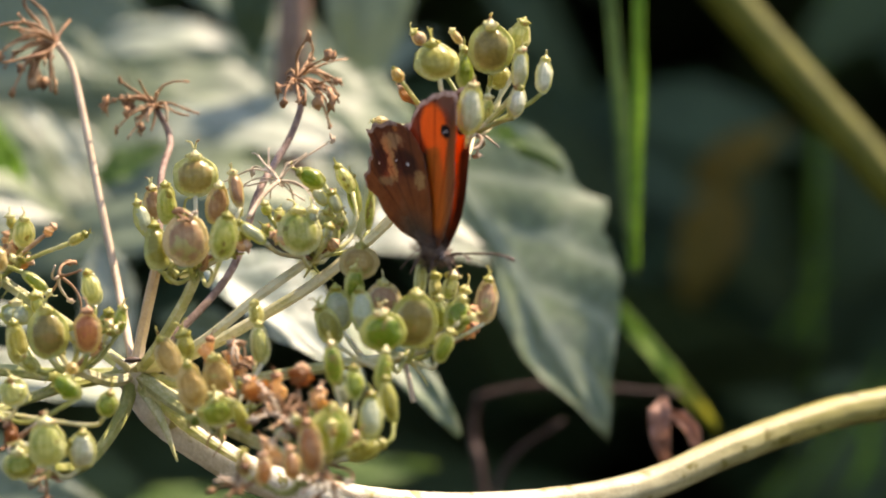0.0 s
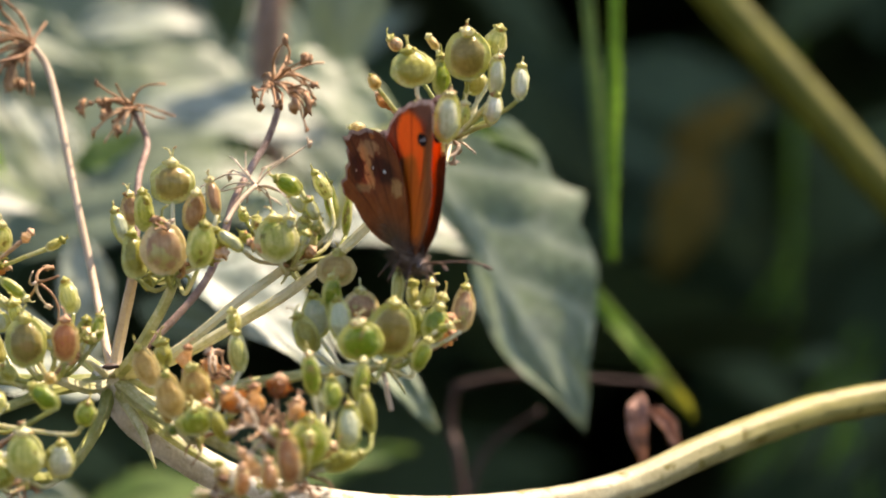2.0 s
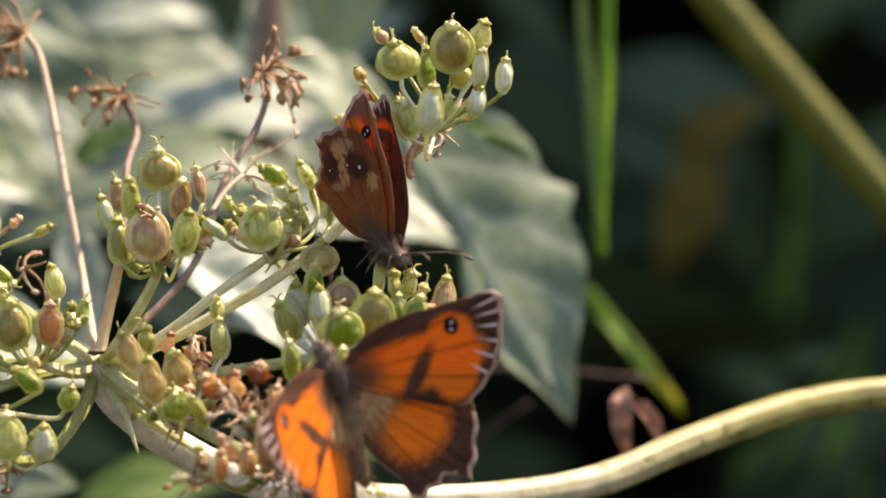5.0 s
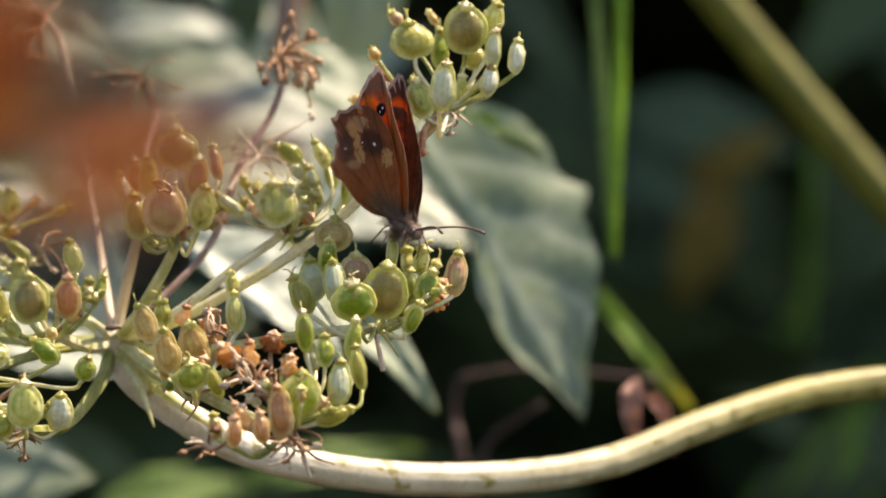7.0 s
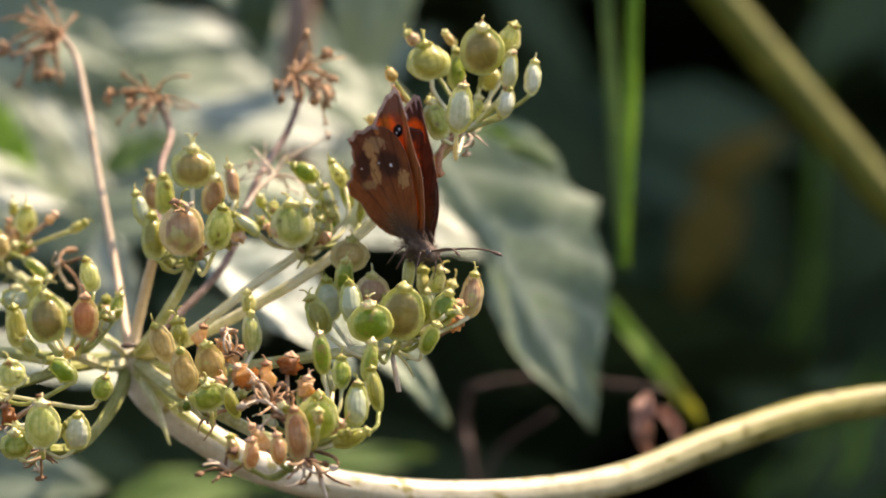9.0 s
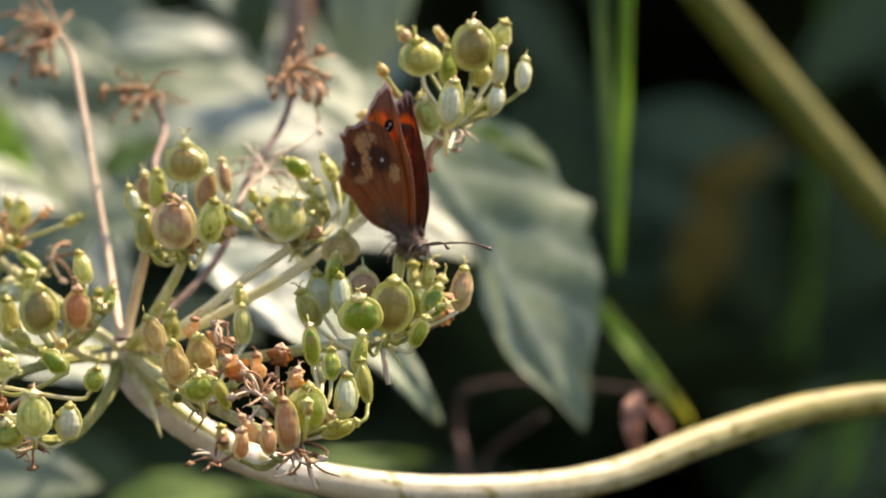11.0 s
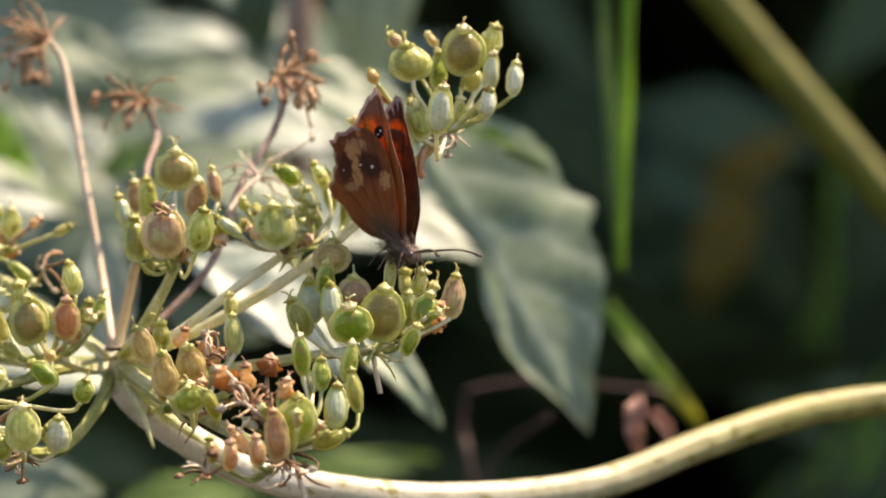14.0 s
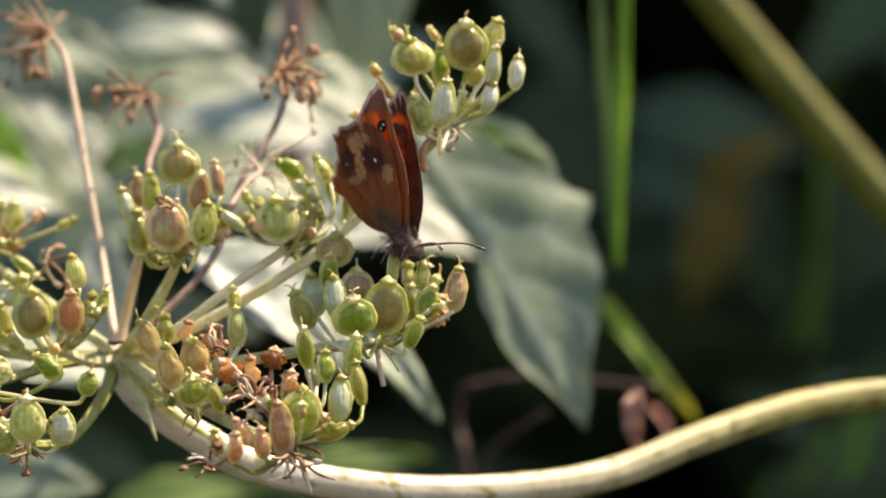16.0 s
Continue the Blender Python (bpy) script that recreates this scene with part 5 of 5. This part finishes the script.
# Separate green sliver that imitates light through the large leaf's top edge.
leaf("lobed_leaf", "thin green leaf added as the big leaf's sunlit edge", mm(1.9, 113.0, 16.8), mm(15.0, 113.0, 11.4), (0.1, -0.75, 0.65), 1.1, 1.1, LEAF_GREEN, OVATE, (10, 10), 2.0, seed_no=41)
leaf("lobed_leaf", "dark green leaf low under the stem", mm(-48.8, 230.0, -38.6), mm(-25.0, 232.0, -33.7), (0.0, -0.8, 0.6), 5.0, 4.0, LEAF_GREEN, OVATE, (10, 14), 4.0, seed_no=42)
leaf("shade_toned_leaf", "green leaf coloured dim, as deep in shade", mm(81.3, 420.0, 47.6), mm(56.8, 425.0, 27.7), (0.0, -0.85, 0.5), 6.0, 7.4, LEAF_SHADE_TONED, OVATE, (10, 10), 5.0, group="leaves in the shade", seed_no=43)
leaf("shade_toned_leaf", "green leaf coloured dim, as deep in shade", mm(43.6, 430.0, -19.0), mm(68.4, 430.0, -34.3), (0.0, -0.85, 0.5), 4.0, 4.7, LEAF_SHADE_TONED, OVATE, (10, 10), 5.0, group="leaves in the shade", seed_no=45)
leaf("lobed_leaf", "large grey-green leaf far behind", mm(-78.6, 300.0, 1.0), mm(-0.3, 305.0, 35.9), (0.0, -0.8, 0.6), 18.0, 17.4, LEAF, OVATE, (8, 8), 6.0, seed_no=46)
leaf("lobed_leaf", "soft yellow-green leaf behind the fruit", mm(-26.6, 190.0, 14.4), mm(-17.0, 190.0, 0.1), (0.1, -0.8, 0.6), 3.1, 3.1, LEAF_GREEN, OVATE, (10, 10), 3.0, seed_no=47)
leaf("shade_toned_leaf", "green leaf coloured dim, as deep in shade", mm(9.2, 430.0, 47.9), mm(28.4, 435.0, 23.1), (0.0, -0.85, 0.5), 4.7, 5.3, LEAF_DARK, OVATE, (10, 10), 5.0, group="leaves in the shade", seed_no=48)
leaf("yellowing_leaf", "yellowing leaf deep in the shade", mm(48.3, 400.0, 10.4), mm(39.3, 395.0, -11.1), (0.0, -0.95, 0.3), 5.0, 5.6, LEAF_YELLOW, OVATE, (10, 14), 5.0, seed_no=15)
leaf("yellowing_leaf", "yellowing leaf deep in the shade", mm(41.3, 400.0, 9.5), mm(57.6, 400.0, 21.2), (0.0, -0.95, 0.3), 3.6, 4.0, LEAF_YELLOW, OVATE, (10, 14), 5.0, seed_no=55)
leaf("withered_leaf", "shrivelled reddish-brown dead leaf", mm(25.8, 84.0, -18.0), mm(25.0, 80.0, -26.8), (-0.3, -0.9, 0.3), 2.3, 2.0, DEAD, OVATE, (50, 40), 6.0, group="withered leaves", seed_no=16)
leaf("withered_leaf", "shrivelled reddish-brown dead leaf", mm(26.5, 84.0, -19.9), mm(32.4, 82.0, -26.0), (0.3, -0.8, 0.5), 1.7, 1.7, DEAD, OVATE, (50, 40), 5.0, group="withered leaves", seed_no=17)


def grass(label, foot, top, width, material=None, group="grass blades", bend=0.0):
    """A folded blade of grass from its foot to its tip."""
    return leaf("grass_blade", label, foot, top, (0.25, -0.95, 0.1), width * 0.5, width * 0.5, material or GRASS, BLADE, (24, 24), bend, "grass", group, 0.0, None, 30, 0)

leaf("lobed_leaf", "dull leaf in shade behind the rays", mm(-39.4, 180.0, -8.2), mm(-24.8, 180.0, -13.3), (-0.3, -0.95, -0.05), 3.6, 3.2, LEAF, OVATE, (10, 10), 3.0, seed_no=59)

grass("bright green upright grass blade", mm(23.9, 130.0, -2.2), mm(25.8, 134.0, 53.1), 2.0)
grass("dull green upright grass blade", mm(24.3, 150.0, -3.0), mm(20.5, 154.0, 54.1), 2.0, LEAF_GREEN)
grass("short green grass blade with a yellowed tip", mm(22.5, 175.0, -7.4), mm(35.9, 165.0, -24.7), 2.7, GRASS_TIPPED)
grass("dim grass blade in the shade", mm(61.8, 430.0, -24.8), mm(65.6, 430.0, 61.3), 1.3, GRASS)
grass("dim grass blade in the shade", mm(52.6, 440.0, -24.0), mm(68.9, 440.0, 2.0), 1.3, GRASS)
grass("dim grass blade in the shade", mm(73.7, 420.0, -18.9), mm(56.2, 410.0, -43.3), 1.3, GRASS)

grass("dim grass blade in the shade", mm(61.0, 330.0, -42.6), mm(70.8, 330.0, -17.7), 1.5, GRASS)
grass("dim grass blade in the shade", mm(70.0, 350.0, -45.0), mm(64.6, 350.0, -23.4), 1.3, GRASS)
grass("dim grass blade in the shade", mm(50.4, 380.0, -42.3), mm(58.7, 380.0, -33.1), 1.3, GRASS)
# Sun reaches these three blades; the dark leaf colour imitates shade.
grass("grass blade coloured dull, as low in shade", mm(57.0, 300.0, -42.5), mm(72.6, 300.0, -27.7), 2.2, LEAF_DARK)
grass("grass blade coloured dull, as low in shade", mm(48.2, 320.0, -43.1), mm(57.0, 320.0, -29.9), 1.6, LEAF_DARK)
grass("grass blade coloured dull, as low in shade", mm(64.5, 310.0, -42.8), mm(68.0, 310.0, -31.4), 1.8, LEAF_DARK)
# Shade on this leaf is in its colour too.
leaf("shade_toned_leaf", "leaf behind the stem, coloured dull for shade", mm(54.4, 300.0, -22.1), mm(65.7, 300.0, -18.6), (0.0, -0.9, 0.4), 1.8, 1.8, LEAF_SHADE_TONED, OVATE, (10, 10), 2.0, group="leaves in the shade", seed_no=58)

stalk = thing("thick_stalk", "thick yellow-green stalk leaning across the shade", "plant stalk", at=mm(64.1, 205.0, 7.7))
part("stalk", tube([mm(31.5, 205.0, 44.6) - stalk.location, mm(39.1, 205.0, 35.5) - stalk.location, mm(45.8, 205.0, 27.5) - stalk.location, mm(52.6, 205.0, 19.4) - stalk.location, mm(59.3, 205.0, 11.4) - stalk.location, mm(73.0, 205.0, -6.4) - stalk.location, mm(89.9, 205.0, -45.0) - stalk.location], 0.0027, 0.0029, 8, sides=18, ribs=9, rib=0.04, wobble=0.05), OLD_STALK, stalk)
old = thing("dead_stalk", "upright grey-brown dead stalk behind the leaves", "plant stalk", at=mm(-21.1, 195.0, 27.6))
part("stem", tube([mm(-20.1, 195.0, 44.8) - old.location, mm(-20.8, 195.0, 27.6) - old.location, mm(-22.5, 205.0, 1.7) - old.location], 0.0020, 0.0024, 6, sides=14, ribs=7, rib=0.05, wobble=0.05), DRY_RAY, old)
twig = thing("dry_twig", "thin reddish dry twig behind the leaf", "twig", at=mm(3.5, 150.0, -19.1))
part("twig_stem", tube([mm(3.5, 150.0, -19.1) - twig.location, mm(10.5, 150.0, -17.8) - twig.location, mm(17.3, 148.0, -18.0) - twig.location, mm(30.3, 146.0, -19.1) - twig.location], 0.0004, 0.0003, 6, sides=8, wobble=0.2), TWIG, twig)
part("side_twig", tube([mm(3.5, 150.0, -19.1) - twig.location, mm(2.9, 152.0, -24.6) - twig.location, mm(4.3, 152.0, -35.3) - twig.location, mm(7.5, 170.0, -90.6) - twig.location], 0.0004, 0.0008, 6, sides=8, wobble=0.2), TWIG, twig)
part("side_twig", tube([mm(4.2, 156.0, -35.9) - twig.location, mm(7.8, 156.0, -27.7) - twig.location, mm(14.7, 152.0, -22.6) - twig.location], 0.0005, 0.0003, 6, sides=8, wobble=0.2), TWIG, twig)

# ---- ground and hedge ----
bm = bmesh.new()
n = 40
gv = {}
for i in range(n + 1):
    for j in range(n + 1):
        u, v = i / n * 2 - 1, j / n * 2 - 1
        x, y = math.copysign(abs(u) ** 3 * 600, u), math.copysign(abs(v) ** 3 * 600, v)
        gv[i, j] = bm.verts.new((x, y, 0.03 * noise.noise(Vector((x, y, 0)) * 1.4)))
for i in range(n):
    for j in range(n):
        bm.faces.new((gv[i, j], gv[i + 1, j], gv[i + 1, j + 1], gv[i, j + 1]))
tagged(part("ground", bm, SOIL), "dark bare soil under the plants", "ground", "", "structure")


def leaf_mass(name, label, material, count, seed_no, x0, x1, y0, y1, z0, z1, size, category="hedge"):
    """Very many small pointed leaves in a space."""
    rng = random.Random(seed_no)
    verts, faces = [], []
    for k in range(count):
        c = Vector((rng.uniform(x0, x1), rng.uniform(y0, y1), rng.uniform(z0, z1)))
        d = Vector((rng.uniform(-1, 1), rng.uniform(-1, 0.4), rng.uniform(-1.2, 0.3))).normalized()
        nn = Vector((rng.uniform(-0.5, 0.5), rng.uniform(-1, 0.1), rng.uniform(0.2, 1))).normalized()
        s = d.cross(nn).normalized()
        nn = s.cross(d)
        r = size * rng.uniform(0.6, 1.3)
        o = len(verts)
        for a, b, h in ((0, 0, 0), (0.3, 0.36, 0.08), (0.62, 0.3, 0.06), (1, 0, -0.1), (0.62, -0.3, 0.06), (0.3, -0.36, 0.08), (0.5, 0, -0.03)):
            verts.append(c + d * a * r + s * b * r + nn * h * r)
        faces += [(o + i, o + (i + 1) % 6, o + 6) for i in range(6)]
    me = bpy.data.meshes.new(name)
    me.from_pydata(verts, [], faces)
    me.materials.append(material)
    return tagged(new(name, me), label, category, "", "stuff")


# Wavy dark sheet added behind the leaves, so no sky comes through.
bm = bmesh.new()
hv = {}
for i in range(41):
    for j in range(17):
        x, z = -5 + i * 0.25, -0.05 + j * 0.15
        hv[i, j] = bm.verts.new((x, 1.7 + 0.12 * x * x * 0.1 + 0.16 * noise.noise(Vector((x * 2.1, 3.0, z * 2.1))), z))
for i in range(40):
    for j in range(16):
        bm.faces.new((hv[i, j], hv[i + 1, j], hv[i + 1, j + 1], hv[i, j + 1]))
tagged(part("backdrop", bm, LEAF_DARK), "dark sheet added behind the hedge to close sky gaps", "hedge", "", "structure")
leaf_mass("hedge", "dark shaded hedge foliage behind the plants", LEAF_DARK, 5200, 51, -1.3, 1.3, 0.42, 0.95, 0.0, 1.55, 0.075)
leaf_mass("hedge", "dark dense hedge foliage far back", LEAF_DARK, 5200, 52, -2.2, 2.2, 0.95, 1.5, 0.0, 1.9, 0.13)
# Overhang added above the view; it casts shade on the far leaves.
leaf_mass("hedge", "unseen overhanging leaves added to shade the background", LEAF_DARK, 4200, 57, -0.6, 1.2, 0.46, 0.72, 1.0, 1.36, 0.07)
# Canopy added out of view to block sun patches on the hedge behind.
leaf_mass("hedge", "unseen leaf canopy added to keep sun off the hedge", LEAF_DARK, 5000, 60, -1.4, 1.8, 0.62, 1.7, 1.45, 1.95, 0.13)
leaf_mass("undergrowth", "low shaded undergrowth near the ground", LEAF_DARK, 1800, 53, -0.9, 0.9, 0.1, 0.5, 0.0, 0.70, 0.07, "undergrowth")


# ---- what moves ----
def motions():
    NEAR, HEAD, SHUT, EASE = (87, 85, -30, -14, -6), (0.54, -0.80, -0.22), (87, 84, -28, -3, -6), (87, 84, 4, 2, -13)
    A0 = stance(mm(-3.3, -8.0, 0.4), (0.50, -0.83, -0.24), (0, 0, 1))
    A1 = stance(mm(-3.6, -8.0, 0.3), HEAD, (0, 0, 1))
    A2 = stance(mm(-4.0, -8.0, 0.3), HEAD, (0, 0, 1))
    AF = stance(mm(-3.4, -8.0, 0.7), (0.42, -0.80, -0.40), (0, 0, 1))
    walk(perched, [(0.0, A0), (3.4, A0), (3.5, AF), (3.7, AF), (3.8, A1), (4.3, A1), (6.2, A2), (6.5, A2), (6.7, A1), (16.0, A1)])
    flap(perched_wings, [(0.0, *EASE), (3.4, *EASE), (3.433, 86, 82, -8, -4), (3.467, 80, 80, -14, -8), (3.5, 66, 66, -16, -8), (3.533, 54, 54, -14, -8), (3.567, 46, 46, -12, -8), (3.6, 6, 6, -10, -8), (3.633, -20, -20, -8, -8),
                         (3.667, 36, 36, -14, -8), (3.7, 60, 66, -18, -8), (3.733, 80, 80, -26, -8), (3.8, *SHUT), (4.033, *SHUT), (4.067, 84, 80, -30, -8), (4.1, 77, 75, -27, -8), (4.133, 76, 74, -27, -8), (4.2, *SHUT),
                         (5.4, *SHUT), (6.2, *NEAR), (6.5, *NEAR), (6.567, 80, 78, -26, -12), (6.6, 74, 72, -22, -10), (6.633, 70, 70, -22, -10), (6.667, 78, 76, -28, -8), (6.7, *SHUT),
                         (7.233, *SHUT), (7.267, 86, 82, -30, -8), (7.3, 86, 82, -27, -7), (7.333, 83, 79, -26, -8), (7.367, 82, 80, -30, -8), (7.4, *SHUT), (16.0, *SHUT)], -7)
    UP, BACK = (-0.29, -0.24, 0.90), (0.48, -0.88, 0.27)
    LEVEL = (0.05, -0.95, 0.2)
    away = mm(-260, -60, -120)
    walk(visitor, [(0.0, stance(mm(260, 120, -160), (-0.9, 0.1, 0.4), (0.1, -0.7, 0.7))), (2.2, stance(mm(110, 60, -130), (-0.9, 0.1, 0.4), (0.1, -0.7, 0.7))), (2.4, stance(mm(55.3, 75.0, -57.3), (-0.9, 0.1, 0.4), (0.1, -0.7, 0.7))),
                   (2.5, stance(mm(14.2, 78.0, -33.0), (-0.95, 0.1, 0.1), (0.1, -0.7, 0.7))), (2.6, stance(mm(-26.9, 60.0, -55.0), (-0.9, 0.0, -0.4), (0.1, -0.7, 0.7))), (3.0, stance(away, (0.8, 0.1, 0.3), (0, -0.6, 0.8))),
                   (3.3, stance(mm(-38.8, -38.0, -28.2), (0.8, 0.1, 0.3), (0, -0.6, 0.8))), (3.4, stance(mm(2.0, -42.0, -24.1), (0.2, 0.1, 0.85), (0.2, -0.85, 0.4))),
                   (3.467, stance(mm(-2.2, -44.0, -14.3), (-0.1, -0.05, 0.95), (0.85, -0.5, 0.1))), (3.5, stance(mm(-6.9, -44.0, -13.5), (-0.1, -0.05, 0.95), (0.85, -0.5, 0.1))), (3.533, stance(mm(-11.3, -44.0, -13.6), (-0.1, -0.05, 0.95), (0.85, -0.5, 0.1))), (3.6, stance(mm(-7.2, -42.0, -18.4), (-0.25, -0.05, 0.9), LEVEL)), (3.7, stance(mm(-7.5, -40.0, -16.6), UP, BACK)),
                   (3.8, stance(mm(-9.4, -38.0, -15.7), UP, BACK)), (3.9, stance(mm(-9.3, -37.0, -15.3), UP, BACK)), (4.2, stance(mm(-9.4, -37.0, -14.6), UP, BACK)), (5.2, stance(mm(-9.4, -37.0, -14.6), UP, BACK)),
                   (5.5, stance(mm(10, -110, 40), (0.3, -0.2, 0.8), LEVEL)), (5.9, stance(mm(80, -150, 50), (-0.1, -0.2, 0.9), LEVEL)), (6.3, stance(mm(62, -120, 40), (-0.3, -0.1, 0.9), LEVEL)),
                   (6.4, stance(mm(11.9, -120.0, 5.0), (-0.5, 0.0, 0.8), LEVEL)), (6.467, stance(mm(-2.2, -90.0, -15.8), (-0.88, -0.1, 0.3), (0.25, -0.55, 0.78))), (6.5, stance(mm(-13.0, -80.0, -17.3), (-0.88, -0.1, 0.3), (0.25, -0.55, 0.78))),
                   (6.6, stance(mm(-43.6, -120.0, -30.6), (-0.7, 0.1, 0.4), LEVEL)), (6.75, stance(mm(-120, -150, -40), (-0.2, 0.1, 0.9), LEVEL)),
                   (6.9, stance(mm(-77.9, -290.0, -14.7), (0.55, 0.1, 0.72), (0.35, -0.4, 0.85))), (6.967, stance(mm(-49.2, -290.0, -0.9), (0.55, 0.1, 0.72), (0.35, -0.4, 0.85))), (7.0, stance(mm(-28.5, -290.0, 8.6), (0.55, 0.1, 0.72), (0.35, -0.4, 0.85))), (7.033, stance(mm(-7.7, -280.0, 19.0), (0.55, 0.1, 0.72), (0.35, -0.4, 0.85))), (7.1, stance(mm(-0.1, -110.0, 36.6), (0.7, 0.1, 0.5), LEVEL)),
                   (7.2, stance(mm(47.6, -20.0, 34.5), (0.7, 0.1, -0.3), (-0.1, -0.8, 0.4))), (7.3, stance(mm(54.2, 60.0, 11.6), (0.5, 0.1, -0.7), (-0.1, -0.8, 0.4))), (7.5, stance(mm(120, 0, -20), (0.8, 0.1, -0.2), (-0.1, -0.7, 0.6))), (16.0, stance(mm(400, -60, 20), (0.9, 0.1, 0.2), (-0.1, -0.7, 0.6)))])
    beat = [(0.0, 40, 40, 0, 4), (2.3, 40, 40, 0, 4)]
    beat += [(2.3 + k / 30, a, a, 2, 2) for k, a in enumerate((40, 66, 58, 20, 4, 26, 52, 70, 50, 16, 6, 30), 0) if k]
    beat.append((3.1, 40, 40, 0, 4))
    beat += [(3.1 + k / 30, a, a, 2, 2) for k, a in enumerate((40, 60, 30, 5, 35, 70, 45, 10, 40, 72, 78, 60, 78, 86, 84, 50, 16, 30), 0) if k]
    beat += [(3.7, 34, 40, 3, 0), (3.733, 28, 32, 3, 0), (3.8, 22, 22, 3, 0), (3.9, 16, 15, 3, 0), (4.0, 13, 12, 3, 0), (4.2, 20, 30, 3, 0), (5.2, 20, 30, 3, 0)]
    for k in range(1, 73):
        a = 38 + 34 * math.sin(6.2832 * 8 * (k / 30 - 1.2) + 1.25)
        a = {53: 84, 54: 20, 55: -40, 38: 70, 39: 24, 40: -20}.get(k, a)
        beat.append((5.2 + k / 30, a, a, 4, 0))
    beat.append((16.0, 40, 40, 0, 0))
    flap(visitor_wings, beat)


motions()
